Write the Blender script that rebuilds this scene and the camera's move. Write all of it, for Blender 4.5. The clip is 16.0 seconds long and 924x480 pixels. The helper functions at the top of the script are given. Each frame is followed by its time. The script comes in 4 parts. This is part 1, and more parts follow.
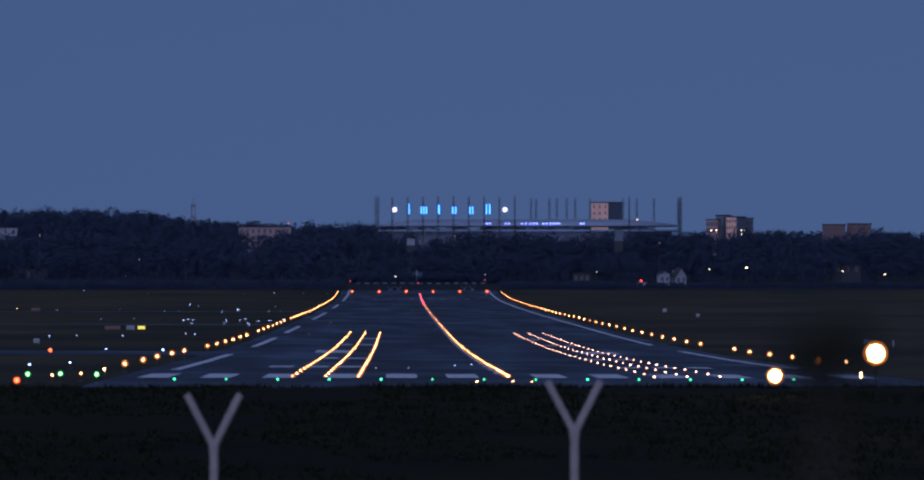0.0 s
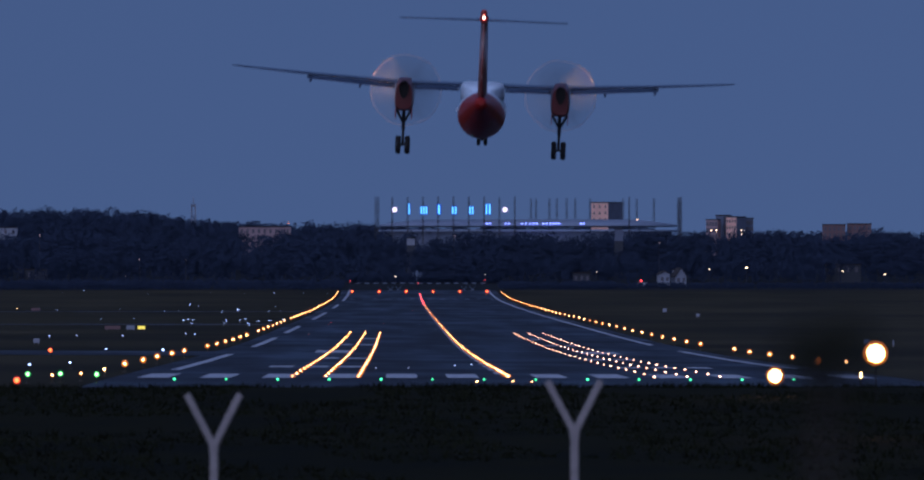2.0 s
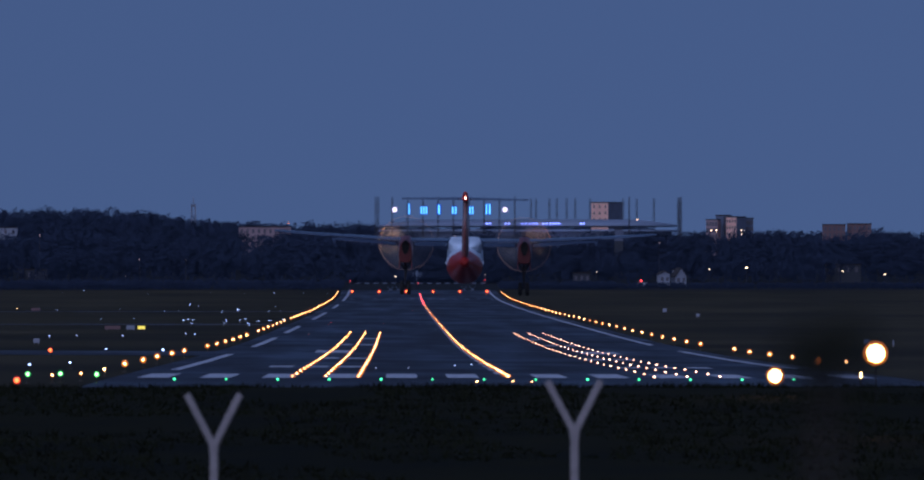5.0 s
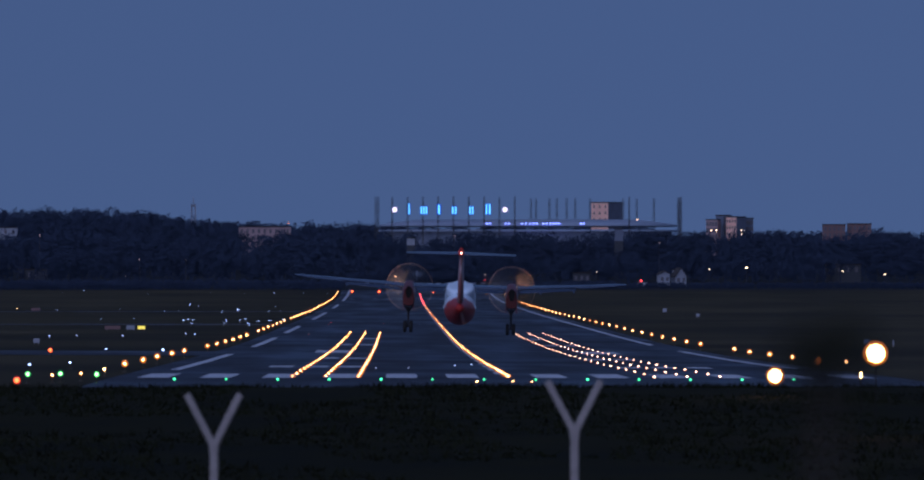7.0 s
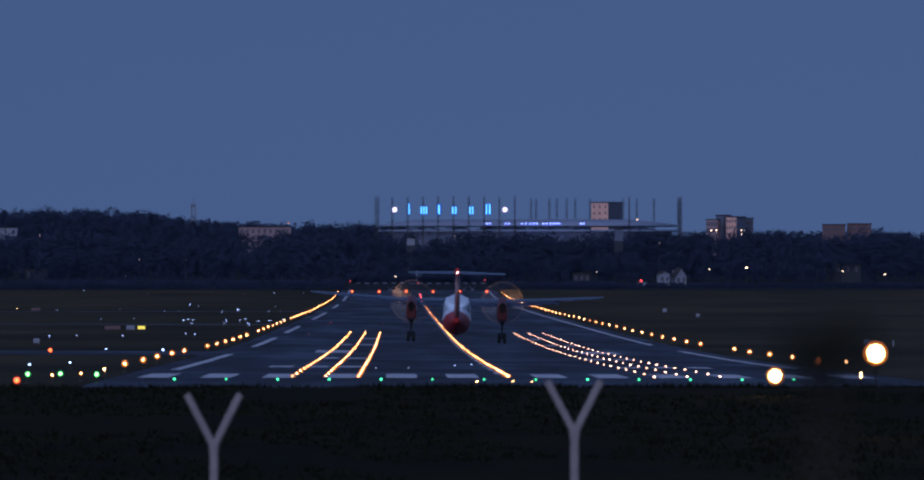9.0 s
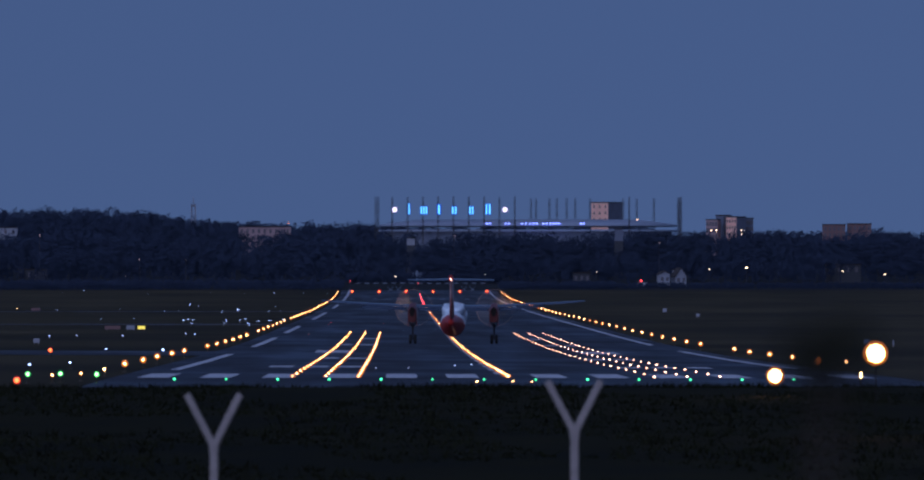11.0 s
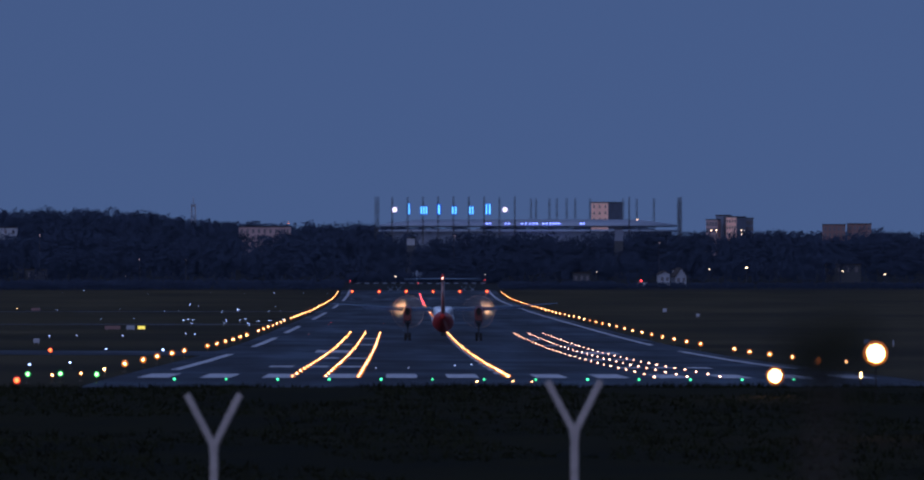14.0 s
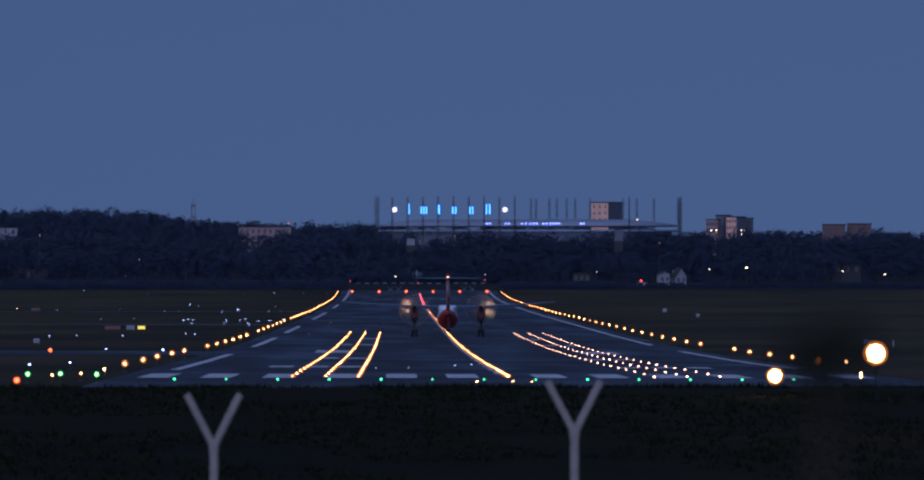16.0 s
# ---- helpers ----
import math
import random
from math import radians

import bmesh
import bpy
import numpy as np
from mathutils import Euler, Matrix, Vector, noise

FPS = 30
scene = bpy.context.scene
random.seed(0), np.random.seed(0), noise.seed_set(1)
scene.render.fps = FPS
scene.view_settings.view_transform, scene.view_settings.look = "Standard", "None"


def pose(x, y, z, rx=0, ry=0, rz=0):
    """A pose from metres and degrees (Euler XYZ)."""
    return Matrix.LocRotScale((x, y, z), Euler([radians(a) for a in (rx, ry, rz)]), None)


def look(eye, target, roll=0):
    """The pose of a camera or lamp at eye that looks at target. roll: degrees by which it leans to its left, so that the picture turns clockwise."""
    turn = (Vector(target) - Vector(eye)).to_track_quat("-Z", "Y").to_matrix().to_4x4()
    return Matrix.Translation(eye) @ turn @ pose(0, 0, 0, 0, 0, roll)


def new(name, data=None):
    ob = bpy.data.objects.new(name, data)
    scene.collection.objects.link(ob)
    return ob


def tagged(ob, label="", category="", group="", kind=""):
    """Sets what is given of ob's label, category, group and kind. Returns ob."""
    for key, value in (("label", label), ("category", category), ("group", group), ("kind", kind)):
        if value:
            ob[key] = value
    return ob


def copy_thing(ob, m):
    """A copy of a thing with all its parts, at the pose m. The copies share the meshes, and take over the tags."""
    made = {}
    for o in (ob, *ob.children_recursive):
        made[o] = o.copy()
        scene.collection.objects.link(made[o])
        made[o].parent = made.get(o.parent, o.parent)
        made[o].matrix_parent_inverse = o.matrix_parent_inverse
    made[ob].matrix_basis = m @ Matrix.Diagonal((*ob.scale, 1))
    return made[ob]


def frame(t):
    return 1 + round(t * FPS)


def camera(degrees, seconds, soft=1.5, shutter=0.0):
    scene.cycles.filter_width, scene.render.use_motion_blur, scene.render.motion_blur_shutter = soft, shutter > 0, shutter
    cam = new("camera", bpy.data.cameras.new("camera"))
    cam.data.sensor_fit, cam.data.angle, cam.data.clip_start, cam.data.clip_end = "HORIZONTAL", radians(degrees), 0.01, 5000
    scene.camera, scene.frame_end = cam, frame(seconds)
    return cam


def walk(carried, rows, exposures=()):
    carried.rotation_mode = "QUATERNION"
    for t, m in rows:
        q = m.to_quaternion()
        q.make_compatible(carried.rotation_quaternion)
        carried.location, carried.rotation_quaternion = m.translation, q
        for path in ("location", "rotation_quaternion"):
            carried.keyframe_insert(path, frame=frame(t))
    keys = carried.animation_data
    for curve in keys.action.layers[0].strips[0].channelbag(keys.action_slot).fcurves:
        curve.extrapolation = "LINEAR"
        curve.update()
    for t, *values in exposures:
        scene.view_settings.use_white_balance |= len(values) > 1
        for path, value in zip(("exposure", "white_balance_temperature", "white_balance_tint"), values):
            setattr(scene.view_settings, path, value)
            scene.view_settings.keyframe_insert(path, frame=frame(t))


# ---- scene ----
# ---- camera and its walk ----
EYE = (0.0, 0.0, 6.14)
cam = camera(4.5814, 16.0, soft=2.1, shutter=0.75)
cam.data.dof.use_dof = True
cam.data.dof.focus_distance = 1100.0
cam.data.dof.aperture_fstop = 10.0
VIEW = look(EYE, (5.561, 1000.0, 9.66))
walk(cam, [(0.0, VIEW), (16.0, VIEW)], exposures=[(0.0, 0.22, 5260, 45), (16.0, 0.22, 5260, 45)])

# ---- world and sun ----
world = bpy.data.worlds.new("dusk_sky")
scene.world = world
world.use_nodes = True
wn = world.node_tree
sky = wn.nodes.new("ShaderNodeTexSky")
sky.sky_type = "NISHITA"
sky.sun_disc = False
sky.sun_elevation = radians(1.5)
sky.sun_rotation = radians(200.0)
sky.ozone_density = 2.2
sky.dust_density = 1.0
# the clear upper sky comes down to the skyline, as in the blue hour
way = wn.nodes.new("ShaderNodeTexCoord")
lift = wn.nodes.new("ShaderNodeVectorMath")
lift.operation, lift.inputs[1].default_value = "ADD", (0.0, 0.0, 0.35)
unit = wn.nodes.new("ShaderNodeVectorMath")
unit.operation = "NORMALIZE"
wn.links.new(way.outputs["Generated"], lift.inputs[0])
wn.links.new(lift.outputs[0], unit.inputs[0])
wn.links.new(unit.outputs[0], sky.inputs["Vector"])
wn.links.new(sky.outputs[0], wn.nodes["Background"].inputs[0])
wn.nodes["Background"].inputs[1].default_value = 0.12

sun = new("sun", bpy.data.lights.new("sun", "SUN"))
sun.data.energy = 1.0
sun.data.angle = radians(100.0)
sun.data.color = (0.8, 0.94, 1.0)
sun.matrix_world = look((-450, -700, 850), (0, 0, 0))


# ---- materials ----
def mat(name, color, rough=0.7, metal=0.0, scale=3.0, vary=0.25, bump=0.0, second=None, spec=0.5):
    """A surface with variation at two scales: broad stains and fine grain."""
    m = bpy.data.materials.new(name)
    m.use_nodes = True
    nt = m.node_tree
    b = nt.nodes["Principled BSDF"]
    b.inputs["Metallic"].default_value = metal
    b.inputs["Specular IOR Level"].default_value = spec
    tc = nt.nodes.new("ShaderNodeTexCoord")
    broad = nt.nodes.new("ShaderNodeTexNoise")
    broad.inputs["Scale"].default_value = scale * 0.13
    broad.inputs["Detail"].default_value = 4
    fine = nt.nodes.new("ShaderNodeTexNoise")
    fine.inputs["Scale"].default_value = scale
    fine.inputs["Detail"].default_value = 6
    mix = nt.nodes.new("ShaderNodeMath")
    mix.operation = "ADD"
    ramp = nt.nodes.new("ShaderNodeValToRGB")
    c2 = second or [c * (1 - vary) for c in color]
    c1 = [min(1, c * (1 + vary)) for c in color]
    ramp.color_ramp.elements[0].position, ramp.color_ramp.elements[1].position = 0.35, 0.65
    ramp.color_ramp.elements[0].color = (*c2, 1)
    ramp.color_ramp.elements[1].color = (*c1, 1)
    half = nt.nodes.new("ShaderNodeMath")
    half.operation, half.inputs[1].default_value = "MULTIPLY", 0.5
    for n in (broad, fine):
        nt.links.new(tc.outputs["Object"], n.inputs["Vector"])
    nt.links.new(broad.outputs["Fac"], mix.inputs[0])
    nt.links.new(fine.outputs["Fac"], mix.inputs[1])
    nt.links.new(mix.outputs[0], half.inputs[0])
    nt.links.new(half.outputs[0], ramp.inputs["Fac"])
    nt.links.new(ramp.outputs["Color"], b.inputs["Base Color"])
    rr = nt.nodes.new("ShaderNodeMapRange")
    rr.inputs["To Min"].default_value, rr.inputs["To Max"].default_value = max(0.02, rough - 0.1), min(1, rough + 0.1)
    nt.links.new(fine.outputs["Fac"], rr.inputs["Value"])
    nt.links.new(rr.outputs[0], b.inputs["Roughness"])
    if bump:
        bp = nt.nodes.new("ShaderNodeBump")
        bp.inputs["Strength"].default_value = bump
        bp.inputs["Distance"].default_value = 0.05
        nt.links.new(fine.outputs["Fac"], bp.inputs["Height"])
        nt.links.new(bp.outputs[0], b.inputs["Normal"])
    return m


def lamp_mat(name, color, strength, vary=0.0):
    m = bpy.data.materials.new(name)
    m.use_nodes = True
    b = m.node_tree.nodes["Principled BSDF"]
    b.inputs["Base Color"].default_value = (0.03, 0.03, 0.03, 1)
    b.inputs["Roughness"].default_value = 0.4
    b.inputs["Emission Color"].default_value = (*color, 1)
    b.inputs["Emission Strength"].default_value = strength
    if vary:
        info = m.node_tree.nodes.new("ShaderNodeObjectInfo")
        rng = m.node_tree.nodes.new("ShaderNodeMapRange")
        rng.inputs["To Min"].default_value, rng.inputs["To Max"].default_value = strength * (1 - vary), strength * (1 + vary)
        m.node_tree.links.new(info.outputs["Random"], rng.inputs["Value"])
        m.node_tree.links.new(rng.outputs[0], b.inputs["Emission Strength"])
    m.cycles.emission_sampling = "NONE"
    return m


def streaked(name, dark, light, stretch, patch, rough, spec):
    """Flat ground with long streaks, broad patches and grain."""
    m = bpy.data.materials.new(name)
    m.use_nodes = True
    nt = m.node_tree
    b = nt.nodes["Principled BSDF"]
    b.inputs["Specular IOR Level"].default_value = spec
    tc = nt.nodes.new("ShaderNodeTexCoord")
    total = None
    for scale, weight, detail in ((stretch, 0.45, 3), (patch, 0.4, 3), ((1.3, 1.3, 1.3), 0.15, 6)):
        mp = nt.nodes.new("ShaderNodeMapping")
        mp.inputs["Scale"].default_value = scale
        no = nt.nodes.new("ShaderNodeTexNoise")
        no.inputs["Scale"].default_value = 1.0
        no.inputs["Detail"].default_value = detail
        nt.links.new(tc.outputs["Object"], mp.inputs["Vector"])
        nt.links.new(mp.outputs[0], no.inputs["Vector"])
        mul = nt.nodes.new("ShaderNodeMath")
        mul.operation, mul.inputs[1].default_value = "MULTIPLY", weight
        nt.links.new(no.outputs["Fac"], mul.inputs[0])
        if total is None:
            total = mul
        else:
            add = nt.nodes.new("ShaderNodeMath")
            add.operation = "ADD"
            nt.links.new(total.outputs[0], add.inputs[0])
            nt.links.new(mul.outputs[0], add.inputs[1])
            total = add
    ramp = nt.nodes.new("ShaderNodeValToRGB")
    ramp.color_ramp.elements[0].position, ramp.color_ramp.elements[1].position = 0.4, 0.6
    ramp.color_ramp.elements[0].color, ramp.color_ramp.elements[1].color = (*dark, 1), (*light, 1)
    nt.links.new(total.outputs[0], ramp.inputs["Fac"])
    nt.links.new(ramp.outputs["Color"], b.inputs["Base Color"])
    rr = nt.nodes.new("ShaderNodeMapRange")
    rr.inputs["From Min"].default_value, rr.inputs["From Max"].default_value = 0.38, 0.62
    rr.inputs["To Min"].default_value, rr.inputs["To Max"].default_value = rough
    nt.links.new(total.outputs[0], rr.inputs["Value"])
    nt.links.new(rr.outputs[0], b.inputs["Roughness"])
    return m


GRASS = streaked("dusk_grass", (0.0165, 0.0158, 0.0085), (0.048, 0.043, 0.023), (0.02, 0.004, 1), (0.03, 0.012, 1), (0.9, 1.0), 0.1)
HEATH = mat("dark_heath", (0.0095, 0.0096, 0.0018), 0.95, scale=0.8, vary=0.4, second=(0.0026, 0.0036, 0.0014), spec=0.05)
# greyer, bluer grass colour for the ground past the runway end
FARGREY = mat("far_grey_grass", (0.021, 0.025, 0.029), 0.95, scale=0.3, vary=0.3, spec=0.05)
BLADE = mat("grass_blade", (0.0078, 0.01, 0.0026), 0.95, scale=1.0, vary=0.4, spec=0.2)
ASPHALT = streaked("runway_asphalt", (0.004, 0.0068, 0.0125), (0.014, 0.021, 0.036), (0.16, 0.006, 1), (0.04, 0.02, 1), (0.75, 0.4), 0.45)
PAINT = mat("runway_paint", (0.42, 0.46, 0.52), 0.5, scale=0.8, vary=0.15)
STEEL = mat("galvanised_steel", (0.35, 0.31, 0.285), 0.5, 0.6, scale=12, vary=0.2)
FIXTURE = mat("dull_fixture", (0.05, 0.035, 0.015), 0.5, scale=20, vary=0.2)
DARKMETAL = mat("dark_metal", (0.06, 0.06, 0.065), 0.5, 0.4, scale=6, vary=0.3)
# the blue of distant haze is put into the foliage colour
HAZYLEAF = mat("hazy_foliage", (0.031, 0.045, 0.078), 0.9, scale=0.05, vary=0.25, spec=0.1)
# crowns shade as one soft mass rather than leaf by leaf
_up = HAZYLEAF.node_tree.nodes.new("ShaderNodeCombineXYZ")
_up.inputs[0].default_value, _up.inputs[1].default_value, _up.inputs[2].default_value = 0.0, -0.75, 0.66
HAZYLEAF.node_tree.links.new(_up.outputs[0], HAZYLEAF.node_tree.nodes["Principled BSDF"].inputs["Normal"])
BARK = mat("bark", (0.06, 0.045, 0.035), 0.9, scale=8, vary=0.3, bump=0.4)
# white paint with the blue of the skylight put into its colour
SKYWHITE = mat("sky_tinted_white", (0.62, 0.75, 0.85), 0.35, scale=2, vary=0.06)
RED = mat("red_paint", (0.38, 0.02, 0.013), 0.35, scale=2, vary=0.12)
SALMON = mat("nacelle_paint", (0.11, 0.016, 0.013), 0.35, scale=2, vary=0.15)
WINGGREY = mat("wing_grey", (0.034, 0.046, 0.08), 0.11, scale=2, vary=0.1)
FLAPGREY = mat("flap_grey", (0.034, 0.046, 0.078), 0.14, scale=2, vary=0.08)
RUBBER = mat("tyre_rubber", (0.02, 0.02, 0.02), 0.8, scale=10, vary=0.2)
DULLBLACK = mat("dull_black", (0.012, 0.011, 0.01), 0.8, 0.3, scale=6, vary=0.3)
BLADEMETAL = mat("propeller_blade", (0.2, 0.185, 0.18), 0.4, 0.55, scale=6, vary=0.15)
TIP = mat("propeller_tip", (0.85, 0.52, 0.36), 0.5, scale=6, vary=0.1)
HOUSEWHITE = mat("white_render", (0.3, 0.32, 0.36), 0.8, scale=0.6, vary=0.12)
PINKWALL = mat("pale_facade", (0.36, 0.25, 0.25), 0.8, scale=0.4, vary=0.15)
BRICKWALL = mat("reddish_facade", (0.2, 0.115, 0.11), 0.8, scale=0.4, vary=0.15)
# pink low light on one face, put into that face's colour
PINKLIT = mat("sunlit_pink", (0.88, 0.5, 0.37), 0.7, scale=0.4, vary=0.1)
# grey lifted towards blue, with distant haze put into the colour
GREYWALL = mat("grey_facade", (0.14, 0.165, 0.22), 0.8, scale=0.4, vary=0.15)
# darker grey for houses among the trees and for lower storeys
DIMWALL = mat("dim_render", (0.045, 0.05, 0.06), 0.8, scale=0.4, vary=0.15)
ROOF = mat("dark_roof", (0.03, 0.026, 0.026), 0.8, scale=0.8, vary=0.25)
MEMBRANE = mat("roof_membrane", (0.2, 0.25, 0.33), 0.6, scale=0.2, vary=0.1)
PANE = mat("window_pane", (0.15, 0.14, 0.15), 0.1, scale=1, vary=0.1)

WARM = lamp_mat("warm_lamp", (1.0, 0.53, 0.12), 15.0, 0.5)
SOFTWARM = lamp_mat("inset_lamp", (1.0, 0.5, 0.1), 14.0, 0.5)
ZONE = lamp_mat("touchdown_lamp", (1.0, 0.6, 0.26), 10.0, 0.5)
# lamp halos: the glow around the lenses, put into emitting shells
RIMHALO = lamp_mat("orange_halo", (1.0, 0.28, 0.01), 0.45)
AMBERHALO = lamp_mat("amber_halo", (1.0, 0.27, 0.012), 0.62, 0.5)
ROSEHALO = lamp_mat("rose_halo", (1.0, 0.24, 0.04), 0.36)
REDHALO = lamp_mat("red_halo", (1.0, 0.045, 0.003), 0.5, 0.5)
GREENHALO = lamp_mat("green_halo", (0.005, 0.6, 0.08), 0.3)
REDLAMP = lamp_mat("red_lamp", (1.0, 0.2, 0.02), 6.0)
DEEPRED = lamp_mat("deep_red_lamp", (1.0, 0.05, 0.03), 5.0)
DEEPORANGE = lamp_mat("orange_red_lamp", (1.0, 0.17, 0.02), 3.2)
GREENLAMP = lamp_mat("green_lamp", (0.05, 0.9, 0.25), 2.2, 0.5)
WINGBAR = lamp_mat("bright_green_lamp", (0.25, 1.0, 0.15), 5.0)
BLUELAMP = lamp_mat("blue_lamp", (0.55, 0.8, 1.0), 7.0, 0.5)
DIMBLUE = lamp_mat("dim_blue_lamp", (0.6, 0.8, 1.0), 2.2, 0.5)
WHITELAMP = lamp_mat("white_lamp", (1.0, 0.66, 0.26), 6.0)
DIMWHITE = lamp_mat("dim_white_lamp", (1.0, 0.7, 0.5), 1.2)
STROBE = lamp_mat("strobe_lamp", (1.0, 0.95, 0.9), 900.0)
LANDING = lamp_mat("landing_lamp", (1.0, 0.6, 0.22), 3200.0)
LANDING.cycles.emission_sampling = "AUTO"
BIGLAMP = lamp_mat("approach_lamp", (1.0, 0.6, 0.13), 16.0)
BIGLAMP.cycles.emission_sampling = "AUTO"
SIGNBLUE = lamp_mat("sign_blue", (0.16, 0.7, 1.0), 1.4)
SIGNHALO = lamp_mat("sign_halo_blue", (0.0, 0.1, 0.8), 0.4)
SIGNWHITE = lamp_mat("sign_white", (1.0, 0.9, 0.85), 1.3)
VIOLET = lamp_mat("arena_lamp", (0.3, 0.4, 1.0), 2.4)
YELLOWSIGN = lamp_mat("yellow_sign", (1.0, 0.85, 0.06), 0.9)


# ---- mesh helpers ----
def link(name, bm, material, parent=None, label=""):
    me = bpy.data.meshes.new(name)
    bm.normal_update()
    bm.to_mesh(me)
    bm.free()
    me.materials.append(material)
    ob = new(name, me)
    if parent is not None:
        ob.parent = parent
    if label:
        ob["label"] = label
    return ob


def part(name, bm, material, parent, label=""):
    return link(name, bm, material, parent, label)


def thing(name, label, category, group="", kind="", at=(0, 0, 0), rz=0.0):
    ob = new(name)
    ob.empty_display_size = 0.2
    ob.matrix_basis = pose(*at, 0, 0, rz)
    return tagged(ob, label, category, group, kind)


def box(bm, x0, x1, y0, y1, z0, z1, bevel=0.0):
    r = bmesh.ops.create_cube(bm, size=1.0)
    for v in r["verts"]:
        v.co = Vector((x0 + (v.co.x + 0.5) * (x1 - x0), y0 + (v.co.y + 0.5) * (y1 - y0), z0 + (v.co.z + 0.5) * (z1 - z0)))
    if bevel:
        es = {e for v in r["verts"] for e in v.link_edges}
        bmesh.ops.bevel(bm, geom=list(es), offset=bevel, segments=2, affect="EDGES", profile=0.5)
    return bm


def tube(bm, p, q, r0, r1=None, n=8, caps=True):
    p, q = Vector(p), Vector(q)
    r1 = r0 if r1 is None else r1
    rot = (q - p).to_track_quat("Z", "Y").to_matrix()
    rings = []
    for c, r in ((p, r0), (q, r1)):
        rings.append([bm.verts.new(c + rot @ Vector((r * math.cos(2 * math.pi * i / n), r * math.sin(2 * math.pi * i / n), 0))) for i in range(n)])
    for i in range(n):
        bm.faces.new((rings[0][i], rings[0][(i + 1) % n], rings[1][(i + 1) % n], rings[1][i]))
    if caps:
        bm.faces.new(rings[0][::-1])
        bm.faces.new(rings[1])
    return bm


def loft(bm, rings, caps=True, smooth=True):
    """Joins rings of points of equal length into a skin."""
    vs = [[bm.verts.new(p) for p in ring] for ring in rings]
    n = len(vs[0])
    for a, b in zip(vs, vs[1:]):
        for i in range(n):
            f = bm.faces.new((a[i], a[(i + 1) % n], b[(i + 1) % n], b[i]))
            f.smooth = smooth
    if caps:
        bm.faces.new(vs[0][::-1])
        bm.faces.new(vs[-1])
    return bm


def ball(bm, c, r, squash=1.0, seg=10, rings=6):
    r_ = bmesh.ops.create_uvsphere(bm, u_segments=seg, v_segments=rings, radius=r)
    for v in r_["verts"]:
        v.co = Vector((v.co.x + c[0], v.co.y + c[1], v.co.z * squash + c[2]))
    for f in bm.faces:
        f.smooth = True
    return bm


B = bmesh.new

# ---- the lie of the land ----
STATION = np.arange(-400.0, 4990.0, 10.0)
_kd = [-400, 0, 60, 120, 200, 250, 330, 420, 560, 705, 850, 1000, 1130, 1260, 1500, 1886, 2504, 3000, 3358, 3672, 3850, 4000, 4300, 4600, 4850, 5000]
_kz = [3.6, 3.6, 3.2, 3.1, 3.45, 3.87, 2.98, 1.7, 0.1, 0.0, -0.38, -0.84, -1.04, -1.31, -1.38, -1.25, -0.95, -0.36, 0.32, 1.9, 3.9, 5.5, 10.5, 15.5, 17.0, 17.0]
_raw = np.interp(STATION, _kd, _kz)
_pad = np.concatenate([np.full(12, _raw[0]), _raw, np.full(12, _raw[-1])])
_wide = np.convolve(_pad, np.ones(25) / 25, mode="valid")
_thin = np.convolve(np.concatenate([np.full(2, _raw[0]), _raw, np.full(2, _raw[-1])]), np.ones(5) / 5, mode="valid")
_w = np.clip((STATION - 800) / 200, 0, 1)
PROFILE = _thin * (1 - _w) + _wide * _w
CENTRE = 6.92
THRESHOLD = 705.0


def ground_z(x, y):
    z = float(np.interp(y, STATION, PROFILE))
    tilt = -0.0062 * math.exp(-((y - 1050) / (260.0 if y < 1050 else 1050.0)) ** 2)
    z += tilt * max(-40.0, min(40.0, x - CENTRE))
    if y > 4400:
        k = min(1.0, (y - 4400) / 400.0)
        z += 6.5 * k / (1 + math.exp((x + 88) / 9.0))
    return z


def sheet(name, xs, ys, lift, material, label, category, depth=0.0, kind="structure"):
    bm = B()
    grid = [[bm.verts.new((x, y, ground_z(x, y) + lift)) for x in xs] for y in ys]
    for a, b in zip(grid, grid[1:]):
        for i in range(len(xs) - 1):
            f = bm.faces.new((a[i], a[i + 1], b[i + 1], b[i]))
            f.smooth = True
    return tagged(link(name, bm, material), label, category, kind=kind)


def stations(y0, y1):
    return [y0] + [float(s) for s in STATION if y0 + 0.5 < s < y1 - 0.5] + [y1]


gx = [-2500, -1200, -700, -450, -300, -240, -200, -170] + list(range(-150, 151, 10)) + [170, 200, 240, 300, 450, 700, 1200, 2500]
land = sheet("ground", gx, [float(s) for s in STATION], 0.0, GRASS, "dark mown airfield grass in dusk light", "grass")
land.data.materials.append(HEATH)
land.data.materials.append(FARGREY)
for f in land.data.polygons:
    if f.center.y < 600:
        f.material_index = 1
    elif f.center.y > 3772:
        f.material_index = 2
R0, R1 = CENTRE - 25.0, CENTRE + 25.0
rx = [R0 + i * 5.0 for i in range(11)]
sheet("runway", rx, stations(640, 3765), 0.05, ASPHALT, "long dark asphalt runway with slight dips", "runway")
for x0, x1, y0, y1 in ((-420, R0, 1060, 1150), (-420, R0, 1890, 1925), (-420, R0, 2570, 2600)):
    sheet("taxiway", list(np.linspace(x0, x1, 24)), stations(y0, y1), 0.04, ASPHALT, "dark asphalt taxiway leading off the runway", "taxiway")

